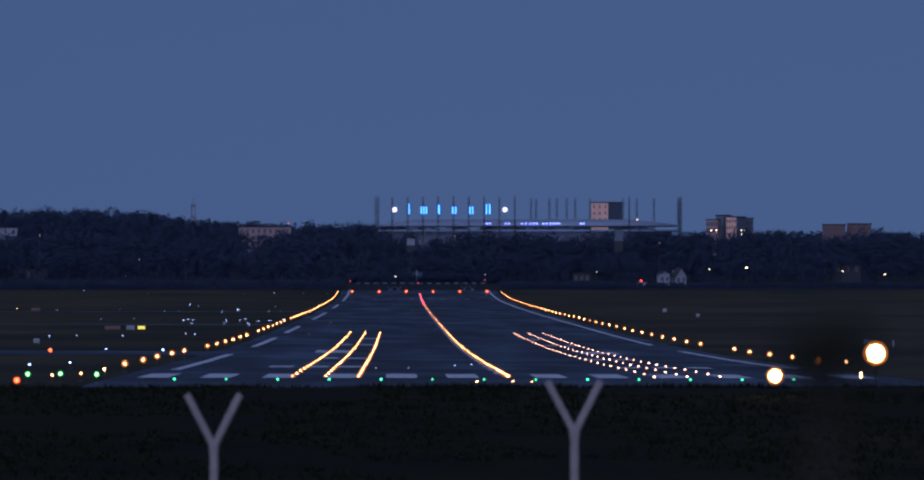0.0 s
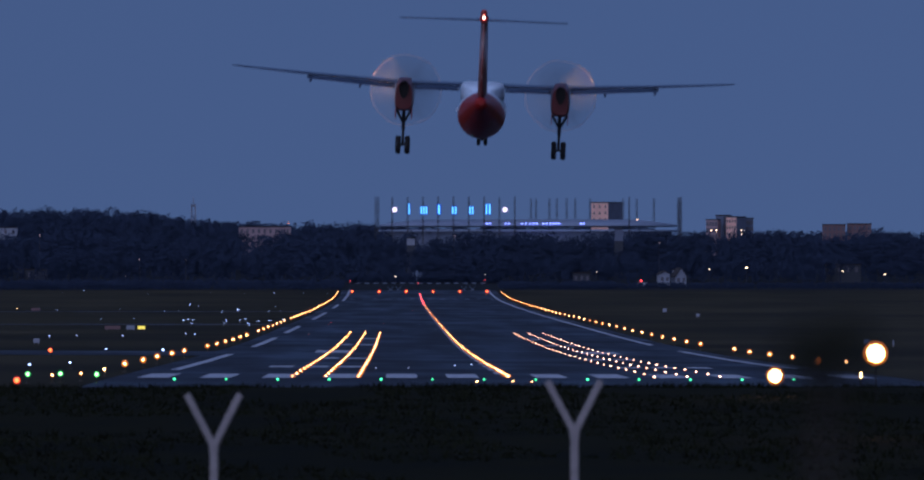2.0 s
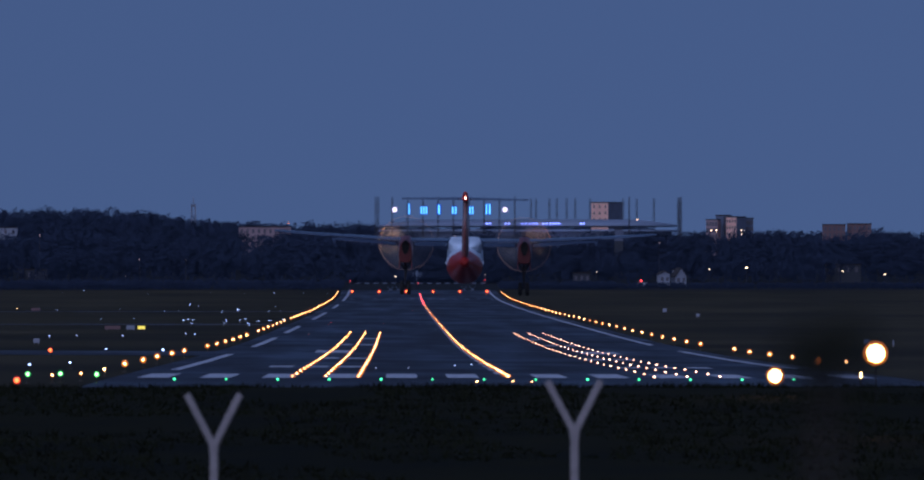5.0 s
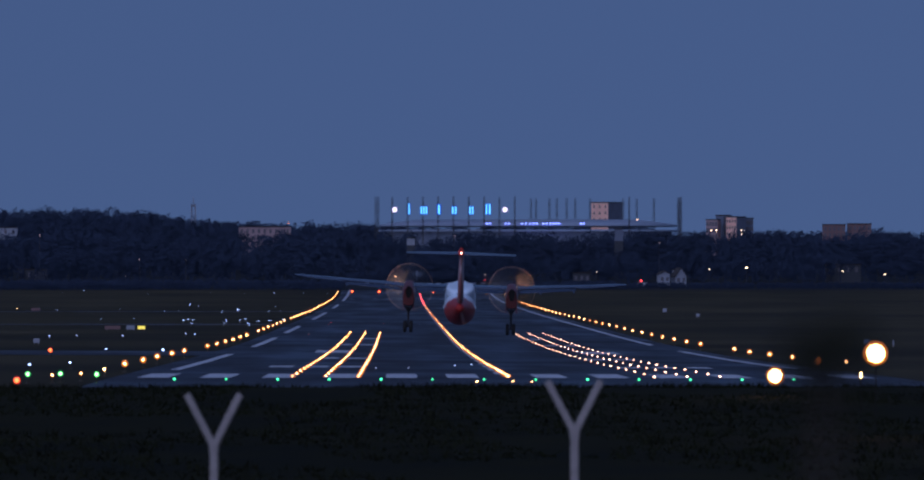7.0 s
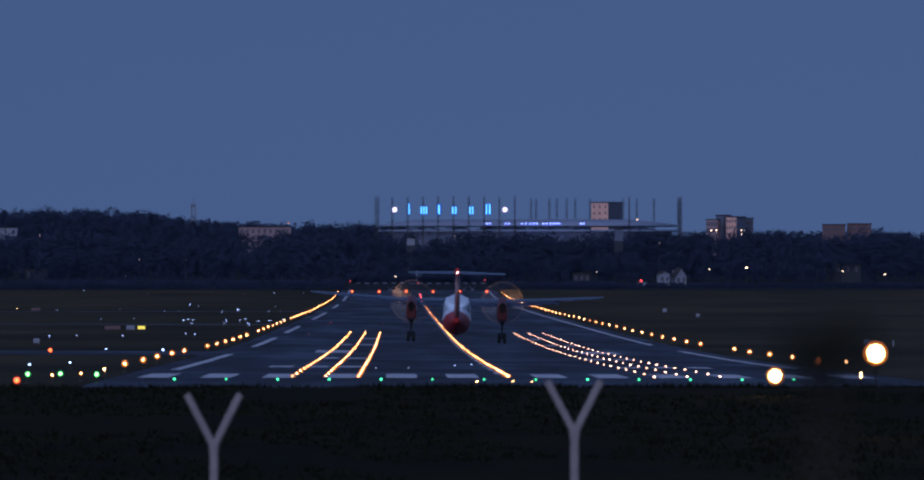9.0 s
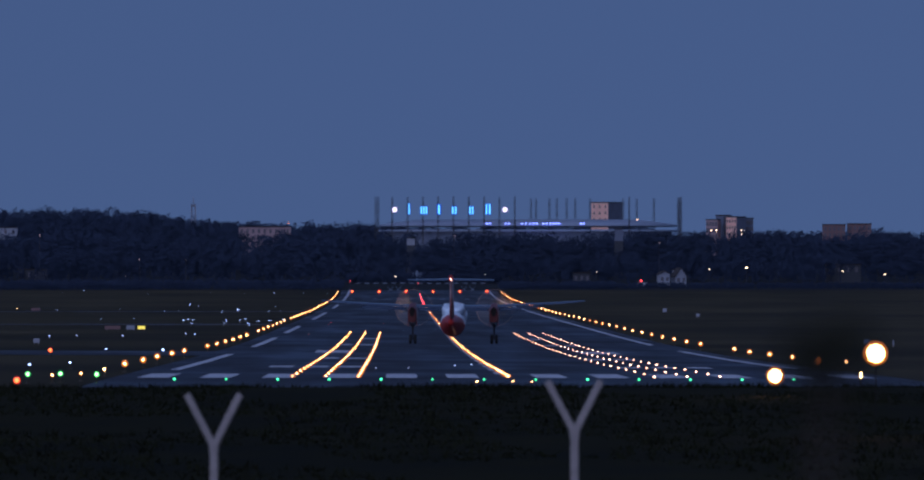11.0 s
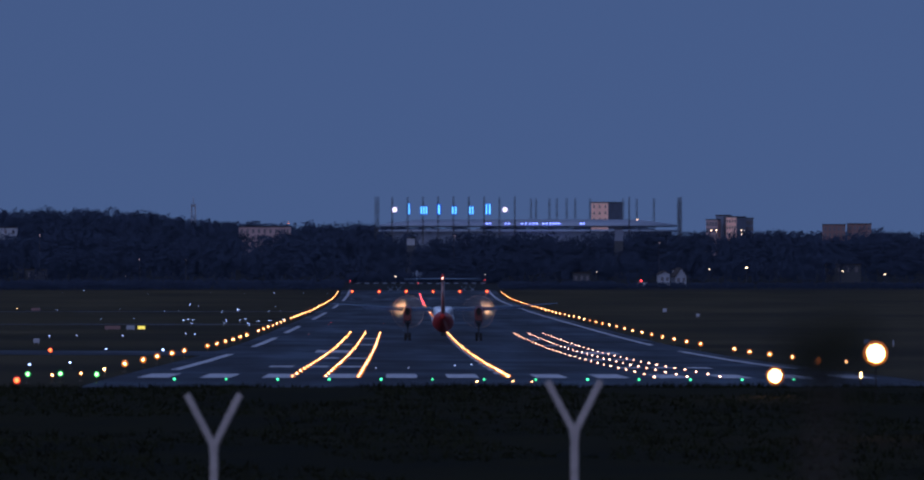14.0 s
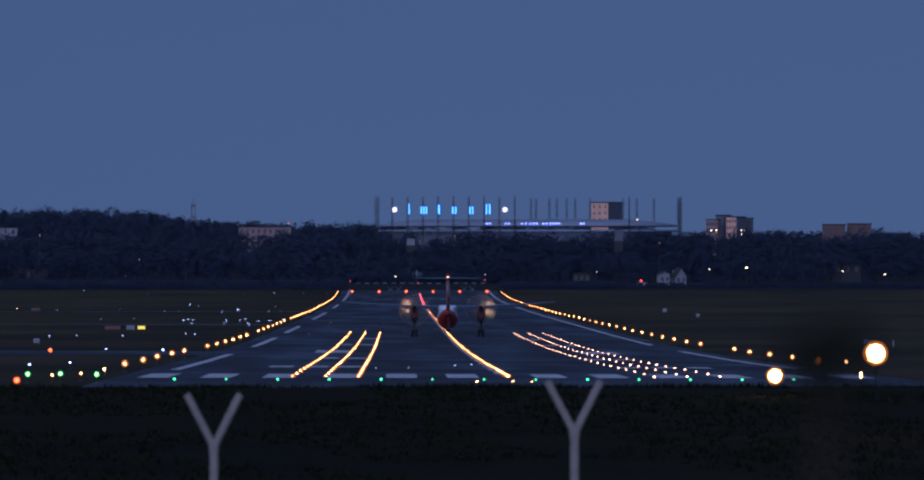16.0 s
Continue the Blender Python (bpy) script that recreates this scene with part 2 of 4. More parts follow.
# ---- painted markings ----


def stripe(x0, x1, y0, y1, name="runway_marking", label="worn white painted runway marking"):
    sheet(name, [x0, (x0 + x1) / 2, x1], stations(y0, y1), 0.09, PAINT, label, "marking")


for i in range(6):
    for s in (-1, 1):
        xm = CENTRE + s * (2.78 + 3.9 * i)
        stripe(xm - 1.0, xm + 1.0, 724, 768, label="white painted threshold bar on asphalt")
for i in range(6):
    for sd in (-1, 1):
        xm = CENTRE + sd * (2.6 + 3.6 * i)
        stripe(xm - 0.7, xm + 0.7, 3400, 3416, label="white painted threshold bar at the far end")
for y0, y1 in ((814, 1081), (1254, 1479), (1608, 1845), (2119, 2509), (2775, 3045), (3300, 3765)):
    stripe(CENTRE - 22.95, CENTRE - 22.2, y0, y1, label="broken white runway side stripe")
for y0, y1 in ((860, 1206), (1339, 3765)):
    stripe(CENTRE + 22.2, CENTRE + 22.95, y0, y1, label="white runway side stripe")
for y0, n in ((855, 3), (1005, 2), (1305, 2), (1455, 1)):
    for s in (-1, 1):
        for j in range(n):
            xm = CENTRE + s * (10.4 + 2.6 * j)
            stripe(xm - 0.9, xm + 0.9, y0, y0 + 22, label="white touchdown zone marking")
for s in (-1, 1):
    stripe(CENTRE + s * 13.2 - 1.9, CENTRE + s * 13.2 + 1.9, 1125, 1180, label="broad white aiming point marking")
for i in range(58):
    stripe(CENTRE - 0.45, CENTRE + 0.45, 765 + 50 * i, 795 + 50 * i, label="white painted centreline dash")


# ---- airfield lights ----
def elevated_light(lamp, r, name, label, group, halo_mat=None, halo=0.0, stem=0.38):
    """A short stem with a hot lens on the side of the approach, before a ball that emits its halo."""
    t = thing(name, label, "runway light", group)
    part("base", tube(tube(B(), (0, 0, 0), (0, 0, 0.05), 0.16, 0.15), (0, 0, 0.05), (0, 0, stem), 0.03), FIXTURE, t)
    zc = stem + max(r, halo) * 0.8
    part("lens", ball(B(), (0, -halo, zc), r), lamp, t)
    if halo_mat:
        part("globe", ball(B(), (0, 0, zc), halo), halo_mat, t, "ball that emits the lamp's painted halo")
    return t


def inset_light(lamp, r, name, label, group, halo_mat=None, halo=0.0):
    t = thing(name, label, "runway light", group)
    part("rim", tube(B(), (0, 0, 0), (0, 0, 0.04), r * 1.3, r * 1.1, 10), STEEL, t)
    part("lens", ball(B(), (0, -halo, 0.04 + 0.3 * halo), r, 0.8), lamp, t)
    # the outer shell emits a painted halo behind the lens
    if halo_mat:
        part("dome", ball(B(), (0, 0, 0.04), halo, 0.75), halo_mat, t, "low shell that emits the lamp's painted halo")
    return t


def lay(first, places, lift=0.05):
    """Sets the first light down at the first place and copies of it at the others."""
    for i, (x, y) in enumerate(places):
        m = pose(x, y, ground_z(x, y) + lift)
        if i == 0:
            first.matrix_basis = m
        else:
            copy_thing(first, m)


EDGE = 25.85
FAR = list(range(2210, 3651, 60))
for stem, right, left in ((0.38, [900] + FAR, [801, 859, 1149, 1209, 1269, 1329, 1389, 1449] + [1569 + 60 * i for i in range(36) if i != 7]),
                          (0.44, [959, 1017, 1076] + [1850 + 60 * i for i in range(6)], [909, 969, 1025]),
                          (0.5, [1125] + [1250 + 60 * i for i in range(10)], [])):
    lay(elevated_light(WARM, 0.078, "runway_edge_light", "glowing warm white runway edge light on short stem", "runway edge lights", AMBERHALO, 0.25, stem),
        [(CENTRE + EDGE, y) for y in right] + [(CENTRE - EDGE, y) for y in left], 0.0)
lay(inset_light(SOFTWARM, 0.06, "runway_centreline_light", "glowing warm white light set in runway centreline", "runway centreline lights", AMBERHALO, 0.22),
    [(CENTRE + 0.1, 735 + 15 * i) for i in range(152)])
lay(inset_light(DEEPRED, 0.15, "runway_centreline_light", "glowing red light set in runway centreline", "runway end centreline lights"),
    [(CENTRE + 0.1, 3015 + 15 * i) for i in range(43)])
for side, lamp, r, halo_mat, halo in ((-1, SOFTWARM, 0.056, AMBERHALO, 0.2), (1, ZONE, 0.05, ROSEHALO, 0.125)):
    lay(inset_light(lamp, r, "touchdown_zone_light", "glowing warm light set in touchdown zone asphalt", "touchdown zone lights", halo_mat, halo),
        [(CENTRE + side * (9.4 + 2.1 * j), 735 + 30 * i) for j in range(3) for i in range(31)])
lay(inset_light(WARM, 0.045, "approach_light", "small warm inset light before the threshold", "threshold approach lights", AMBERHALO, 0.1),
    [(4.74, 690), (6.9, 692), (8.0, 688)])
lay(inset_light(GREENLAMP, 0.085, "threshold_light", "glowing green threshold light", "threshold lights", GREENHALO, 0.12),
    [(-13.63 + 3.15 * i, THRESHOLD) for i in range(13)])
lay(elevated_light(REDLAMP, 0.22, "runway_end_light", "glowing red runway end light", "runway end lights", REDHALO, 0.58),
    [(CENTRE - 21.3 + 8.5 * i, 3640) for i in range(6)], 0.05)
lay(elevated_light(WINGBAR, 0.11, "wing_bar_light", "bright green threshold wing bar light", "wing bar lights", GREENHALO, 0.2),
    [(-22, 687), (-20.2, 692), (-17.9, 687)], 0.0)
lay(elevated_light(WARM, 0.07, "runway_edge_light", "small warm light beside runway threshold", "threshold side lights", AMBERHALO, 0.12),
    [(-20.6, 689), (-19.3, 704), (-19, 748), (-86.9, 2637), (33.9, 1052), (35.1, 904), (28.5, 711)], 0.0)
lay(elevated_light(DEEPORANGE, 0.15, "red_stop_light", "bright red airfield light in grass", "red airfield lights", REDHALO, 0.23),
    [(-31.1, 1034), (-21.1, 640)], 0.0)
lay(elevated_light(BLUELAMP, 0.055, "taxiway_light", "small bluish white taxiway edge light", "taxiway lights"),
    [(-100.9, 3717), (-53.3, 2075), (-46.7, 2045), (-50.3, 2492), (-43.6, 1445), (-27.7, 1097), (-22.2, 1092), (-26, 816), (-23.9, 843), (-52.8, 2933), (-36.9, 1989), (-37.1, 2045), (-33.2, 1859), (-35.3, 1989), (-26.1, 1486), (-37.9, 2492), (-36.1, 2605), (-29.1, 1965), (-27.2, 1993), (-27.1, 2049), (-23.9, 1843), (-23.8, 1969), (-27.9, 2493), (-29.7, 2802), (-20.4, 2054), (-22.3, 3636), (-22, 1997)], 0.0)
lay(elevated_light(DIMBLUE, 0.06, "taxiway_light", "faint bluish taxiway edge light far off", "faint taxiway lights"),
    [(-78.6, 3636), (-105.4, 3636), (-104.6, 3636), (-116.9, 3636), (-76.9, 2605), (-62.7, 2605), (-40.2, 1445), (-34.4, 1445), (-49.3, 2605), (-49.7, 2889), (-27.9, 1518), (-59, 3658), (-48.6, 3636), (-28, 1864), (-26.1, 2569), (-23, 2803), (-22.4, 2890), (-29.7, 3636), (-38.8, 3636)], 0.0)
lay(inset_light(DIMBLUE, 0.05, "taxiway_exit_light", "tiny pale green inset taxiway exit light", "exit lights"),
    [(-1.6, 846), (0.8, 857), (4.4, 889), (5.8, 912), (5.5, 1924), (5.4, 1713), (0.8, 1690), (-9.9, 2943), (3.6, 1947)])
lay(inset_light(DEEPRED, 0.05, "runway_guard_light", "tiny red inset runway light", "small red lights"),
    [(3.6, 2629), (-2.5, 2628), (-2.4, 1942), (-11.5, 1960), (17.6, 3195), (-12.2, 1590), (-19.8, 2058)])


# ---- the landing turboprop ----
def airfoil(chord, thick, n=7):
    """Section points (y, z): the leading edge at y = 0, the trailing edge at y = -chord."""
    top, low = [], []
    for i in range(n + 1):
        s = i / n
        h = thick * 2.6 * (0.2969 * math.sqrt(s) - 0.126 * s - 0.3516 * s * s + 0.2843 * s ** 3 - 0.1015 * s ** 4) / 0.5
        top.append((-s * chord, h * 0.55 + 0.006))
        low.append((-s * chord, -h * 0.4 - 0.006))
    return top + low[::-1][:-1]


def surface(sections, axis="x"):
    """A lofted flying surface: sections are (span, leading edge y, z, chord, thickness)."""
    rings = []
    for s, y, z, c, t in sections:
        ring = []
        for dy, dz in airfoil(c, t):
            ring.append((s, y + dy, z + dz) if axis == "x" else (dz, y + dy, s))
        rings.append(ring)
    return loft(B(), rings)


def wheel(parent, x, y, z, r, w):
    bm = B()
    prof = [(-0.5, 0.62), (-0.5, 0.86), (-0.36, 0.97), (0, 1.0), (0.36, 0.97), (0.5, 0.86), (0.5, 0.62)]
    n = 20
    loft(bm, [[(x + a * w, y + b * r * math.cos(2 * math.pi * i / n), z + b * r * math.sin(2 * math.pi * i / n)) for i in range(n)] for a, b in prof])
    t = part("wheel", bm, RUBBER, parent)
    bm = B()
    tube(bm, (x - w * 0.42, y, z), (x + w * 0.42, y, z), r * 0.6, n=14)
    part("rim", bm, STEEL, t)


FINPAINT = mat("fin_paint", (0.5, 0.36, 0.32), 0.35, scale=2.2, vary=0.3, second=(0.3, 0.016, 0.01))
plane = thing("turboprop_airliner", "white and red twin turboprop airliner with gear and flaps down", "airplane")
ribs = [(15.6, 0.06, 2.15), (15.1, 0.5, 2.2), (14.2, 0.86, 2.3), (13.0, 1.14, 2.38), (11.5, 1.3, 2.43), (10, 1.345, 2.45), (6, 1.345, 2.45), (2, 1.345, 2.45),
        (-2, 1.345, 2.45), (-3.6, 1.345, 2.45), (-4.2, 1.34, 2.453), (-4.8, 1.335, 2.46), (-5.5, 1.32, 2.47), (-6.2, 1.29, 2.5), (-7, 1.25, 2.54), (-7.7, 1.19, 2.595), (-8.5, 1.13, 2.65), (-10, 0.98, 2.79), (-11.5, 0.8, 2.96), (-13, 0.6, 3.12), (-14.3, 0.4, 3.26), (-15.4, 0.16, 3.36)]
N = 40
full = B()
loft(full, [[(r * math.sin(2 * math.pi * i / N), y, z + r * math.cos(2 * math.pi * i / N)) for i in range(N)] for y, r, z in ribs])
rear = full.copy()


def is_rear(f):
    c = f.calc_center_median()
    return c.y < -3.6 and c.z < 2.35 + 0.3 * (-4.5 - c.y)


bmesh.ops.delete(full, geom=[f for f in full.faces if is_rear(f)], context="FACES")
bmesh.ops.delete(rear, geom=[f for f in rear.faces if not is_rear(f)], context="FACES")
part("fuselage", full, SKYWHITE, plane, "white fuselage")
part("tail_cone", rear, RED, plane, "red painted tail cone")
fair = B()
loft(fair, [[(1.24 * w * math.copysign(abs(math.sin(a)) ** 0.4, math.sin(a)), y, 3.62 + 0.6 * w * max(-0.6, math.copysign(abs(math.cos(a)) ** 0.35, math.cos(a)))) for a in [2 * math.pi * i / 32 for i in range(32)]]
            for y, w in ((4.6, 0.35), (3.6, 0.8), (2.4, 0.98), (0, 1.0), (-2.2, 0.98), (-3.6, 0.85), (-5.0, 0.4))])
part("wing_fairing", fair, SKYWHITE, plane)
part("fin", surface([(3.0, -8.2, 0, 5.6, 1.15), (3.9, -9.6, 0, 4.4, 1.05), (5.5, -10.9, 0, 3.5, 0.95), (7.75, -12.4, 0, 2.5, 0.8)], "z"), FINPAINT, plane, "red tail fin with pale pattern")
part("rudder", surface([(3.7, -13.1, 0, 1.7, 0.85), (7.7, -14.2, 0, 1.15, 0.62)], "z"), FINPAINT, plane, "red rudder with pale pattern")
part("tailplane", surface([(-4.63, -13.6, 7.86, 1.3, 0.13), (0, -12.7, 7.89, 2.5, 0.26), (4.63, -13.6, 7.86, 1.3, 0.13)]), WINGGREY, plane, "grey tailplane")
for s in (-1, 1):
    part("elevator", surface([(s * 0.35, -14.9, 7.88, 0.75, 0.12), (s * 4.6, -14.75, 7.86, 0.45, 0.07)][::s]), WINGGREY, plane)
bul = B()
loft(bul, [[(r * math.sin(2 * math.pi * i / 12), y, 7.96 + r * math.cos(2 * math.pi * i / 12)) for i in range(12)] for y, r in ((-11.6, 0.05), (-12.2, 0.2), (-13.5, 0.27), (-15, 0.25), (-15.7, 0.14))])
bullet = part("tail_bullet", bul, RED, plane, "red fairing on top of the fin")
part("tail_light", ball(B(), (0, -15.8, 8.04), 0.085), lamp_mat("tail_lamp", (1.0, 0.62, 0.3), 6), bullet, "glowing white tail light")
# strobe: a turning lamp in a small cup, which shows its lens to the rear for an instant
cup = B()
loft(cup, [[(r * math.sin(2 * math.pi * i / 16), y, 8.3 + r * math.cos(2 * math.pi * i / 16)) for i in range(16)] for y, r in ((-15.4, 0.02), (-15.42, 0.1), (-15.5, 0.16), (-15.62, 0.18), (-15.62, 0.165), (-15.48, 0.15), (-15.44, 0.02))])
part("strobe_cup", cup, DULLBLACK, bullet, "dark strobe cup")
shell, glow = ball(B(), (0, 0, 0), 0.157, 1.0, 16, 12), ball(B(), (0, 0, 0), 0.135, 1.0, 16, 12)
bmesh.ops.delete(shell, geom=[f for f in shell.faces if f.calc_center_median().y < 0], context="FACES")
bmesh.ops.delete(glow, geom=[f for f in glow.faces if f.calc_center_median().y > 0], context="FACES")
bmesh.ops.create_circle(shell, cap_ends=True, segments=16, radius=0.186, matrix=Matrix.Rotation(radians(90), 4, "X"))
strobe = part("strobe_light", shell, RED, plane, "turning strobe light")
part("lens", glow, STROBE, strobe, "white strobe lens")
WING = [(0, 1.7, 4.02, 2.95, 0.46), (4.4, 1.7, 4.02, 2.95, 0.46), (9.5, 1.35, 4.3, 2.2, 0.32), (13.6, 1.0, 4.58, 1.5, 0.2), (14.2, 0.7, 4.63, 1.0, 0.1)]
for s in (-1, 1):
    part("wing", surface([(s * x, y, z, c, t) for x, y, z, c, t in WING][::s]), WINGGREY, plane, "grey high wing")
    for x0, x1, y0, y1, z0, z1, c0, c1 in ((1.3, 3.85, -1.25, -1.25, 3.98, 3.98, 1.15, 1.15), (4.95, 9.9, -1.2, -0.85, 3.98, 4.26, 1.1, 0.8)):
        bm = surface([(s * x0, 0, 0, c0, 0.16), (s * x1, 0, 0, c1, 0.12)][::s])
        for v in bm.verts:
            k = (abs(v.co.x) - x0) / (x1 - x0)
            yy, zz = v.co.y, v.co.z
            a = radians(13)
            v.co.y = y0 + (y1 - y0) * k + yy * math.cos(a) - zz * math.sin(-a)
            v.co.z = z0 + (z1 - z0) * k + yy * math.sin(a) + zz * math.cos(a)
        part("flap", bm, FLAPGREY, plane, "lowered grey flap")
    part("aileron", surface([(s * 10.1, -0.92, 4.31, 0.55, 0.1), (s * 13.5, -0.52, 4.56, 0.42, 0.07)][::s]), WINGGREY, plane)
    for x, z in ((6.9, 3.72), (9.7, 3.92)):
        fb = B()
        loft(fb, [[(s * x + r * math.sin(2 * math.pi * i / 8), y, z + dz + 1.5 * r * math.cos(2 * math.pi * i / 8)) for i in range(8)]
                  for y, r, dz in ((0.6, 0.03, 0.28), (-0.2, 0.08, 0.24), (-1.2, 0.09, 0.14), (-2.1, 0.07, 0.04), (-2.5, 0.02, 0.0))])
        part("flap_fairing", fb, WINGGREY, plane)
    # landing light in the wing's leading edge, which also catches the propeller from behind
    cup = B()
    loft(cup, [[(s * 5.5 + r * math.sin(2 * math.pi * i / 14), y, 3.98 + r * math.cos(2 * math.pi * i / 14)) for i in range(14)] for y, r in ((1.1, 0.05), (1.3, 0.15), (2.45, 0.18), (2.45, 0.165), (1.72, 0.15))])
    lamp_cup = part("landing_light", cup, DARKMETAL, plane, "landing light housing under the wing")
    disc = B()
    bmesh.ops.create_circle(disc, cap_ends=True, segments=14, radius=0.135, matrix=Matrix.Translation((s * 5.5, 1.8, 3.98)) @ Matrix.Rotation(radians(-90), 4, "X"))
    part("lens", disc, LANDING, lamp_cup, "glowing warm landing light lens")
    # engine nacelle: a tall rounded section that ends bluntly behind the wing
    nb = B()
    rings = []
    for y, w, z0, z1 in ((4.9, 0.32, 3.35, 4.0), (4.5, 0.45, 3.15, 4.12), (3.2, 0.54, 2.9, 4.2), (1.4, 0.56, 2.65, 4.3), (-0.8, 0.54, 2.45, 4.28), (-2.2, 0.52, 2.45, 4.18), (-3.2, 0.5, 2.5, 4.1), (-3.6, 0.44, 2.6, 4.02)):
        ring = []
        for i in range(20):
            a = 2 * math.pi * i / 20
            cx, cz = math.sin(a), math.cos(a)
            wide = w * (1 - 0.22 * max(0, cz))
            ring.append((s * 4.4 + wide * math.copysign(abs(cx) ** 0.5, cx), y, (z0 + z1) / 2 + (z1 - z0) / 2 * math.copysign(abs(cz) ** 0.55, cz)))
        rings.append(ring)
    nac = part("nacelle", loft(nb, rings), SALMON, plane, "red painted engine nacelle")
    # closed pipe, the dark of its opening is put into the black colour
    ex = B()
    loft(ex, [[(s * 4.4 + r * 1.05 * math.sin(2 * math.pi * i / 14) * (0.8 + 0.2 * math.cos(2 * math.pi * i / 14)), y, 3.68 + r * 1.5 * math.cos(2 * math.pi * i / 14)) for i in range(14)] for y, r in ((-2.6, 0.33), (-3.8, 0.33), (-3.8, 0.3), (-3.66, 0.29))])
    part("exhaust_pipe", ex, DULLBLACK, nac, "exhaust pipe with its dark opening coloured black")
    # main gear: braced leg with twin wheels
    lg = B()
    tube(lg, (s * 4.4, -0.5, 2.6), (s * 4.4, -0.35, 1.35), 0.1)
    tube(lg, (s * 4.4, -0.35, 1.4), (s * 4.4, -0.25, 0.5), 0.075)
    for dx in (-0.42, 0.42):
        tube(lg, (s * 4.4 + dx, -0.6, 2.5), (s * 4.4, -0.4, 1.75), 0.075)
    tube(lg, (s * 4.4, 1.1, 2.6), (s * 4.4, -0.35, 1.5), 0.05)
    tube(lg, (s * 4.4 - 0.28, -0.25, 0.52), (s * 4.4 + 0.28, -0.25, 0.52), 0.07)
    gear = part("main_gear", lg, DARKMETAL, plane, "dark braced main gear leg")
    for dx in (-0.26, 0.26):
        wheel(gear, s * 4.4 + dx, -0.25, 0.51, 0.51, 0.3)
        box_bm = box(B(), s * 4.4 + dx * 1.75 - 0.02, s * 4.4 + dx * 1.75 + 0.02, -2.1, 0.9, 2.0, 2.62, 0.015)
        part("gear_door", box_bm, RED, plane)
ng = B()
tube(ng, (0, 13.6, 1.6), (0, 13.4, 0.6), 0.07)
tube(ng, (0, 12.6, 1.4), (0, 13.4, 0.8), 0.04)
tube(ng, (-0.2, 13.4, 0.66), (0.2, 13.4, 0.66), 0.05)
nose = part("nose_gear", ng, DARKMETAL, plane, "dark nose gear leg")
for dx in (-0.2, 0.2):
    wheel(nose, dx, 13.4, 0.66, 0.34, 0.22)
for x, y, z in ((-1.36, -6, 2.75), (1.36, -6, 2.75)):
    part("antenna", box(B(), x - 0.05, x + 0.05, y - 0.3, y, z - 0.1, z + 0.1, 0.02), SKYWHITE, plane)

props, blades = [], []
for s in (-1, 1):
    hub = B()
    loft(hub, [[(r * math.sin(2 * math.pi * i / 14), y, r * math.cos(2 * math.pi * i / 14)) for i in range(14)] for y, r in ((0.75, 0.03), (0.55, 0.16), (0.25, 0.27), (-0.15, 0.32))])
    pr = part("propeller", hub, DARKMETAL, plane, "spinning six-bladed propeller")
    for k in range(6):
        bl = B()
        rot = Matrix.Rotation(radians(60 * k), 4, "Y")
        secs = []
        for rad, c, tw in ((0.28, 0.2, 55), (0.7, 0.34, 45), (1.2, 0.42, 36), (1.65, 0.38, 30), (1.93, 0.3, 27)):
            a = radians(tw)
            secs.append([rot @ Vector((u * c * math.cos(a) - w * math.sin(a), u * c * math.sin(a) + w * math.cos(a), rad)) for u, w in ((-0.5, 0), (-0.1, 0.035), (0.5, 0), (-0.1, -0.02))])
        blade = part("blade", loft(bl, secs, smooth=False), BLADEMETAL, pr)
        tip = B()
        secs = []
        for rad, c in ((1.93, 0.5), (2.0, 0.5), (2.06, 0.44)):
            a = radians(27)
            secs.append([rot @ Vector((u * c * math.cos(a) - w * math.sin(a), u * c * math.sin(a) + w * math.cos(a), rad)) for u, w in ((-0.5, 0), (-0.1, 0.035), (0.5, 0), (-0.1, -0.02))])
        end = part("blade_tip", loft(tip, secs, smooth=False), TIP, pr, "orange blade tip")
        blades += [(blade, k), (end, k)]
    props.append((s, pr))


# ---- fence posts before the camera ----
def fence_post(x, fork):
    t = thing("fence_post", "grey steel Y-shaped security fence post", "fence post", "fence posts", at=(x, 95.8, ground_z(x, 95.8) - 0.02))
    top = fork - ground_z(x, 95.8)
    bm = B()
    box(bm, -0.033, 0.033, -0.033, 0.033, 0, top, 0.006)
    part("post", bm, STEEL, t)
    for s, lean in ((-1, 27.5), (1, 26.5)):
        arm = B()
        box(arm, -0.029, 0.029, -0.027, 0.027, -0.03, 0.47, 0.006)
        m = Matrix.Translation((s * 0.008, 0, top - 0.03)) @ Matrix.Rotation(radians(s * lean), 4, "Y")
        bmesh.ops.transform(arm, matrix=m, verts=arm.verts)
        part("arm", arm, STEEL, t)
    part("collar", box(B(), -0.04, 0.04, -0.039, 0.039, top - 0.09, top - 0.02, 0.006), STEEL, t)


fence_post(-1.525, 4.83)
fence_post(1.466, 4.94)


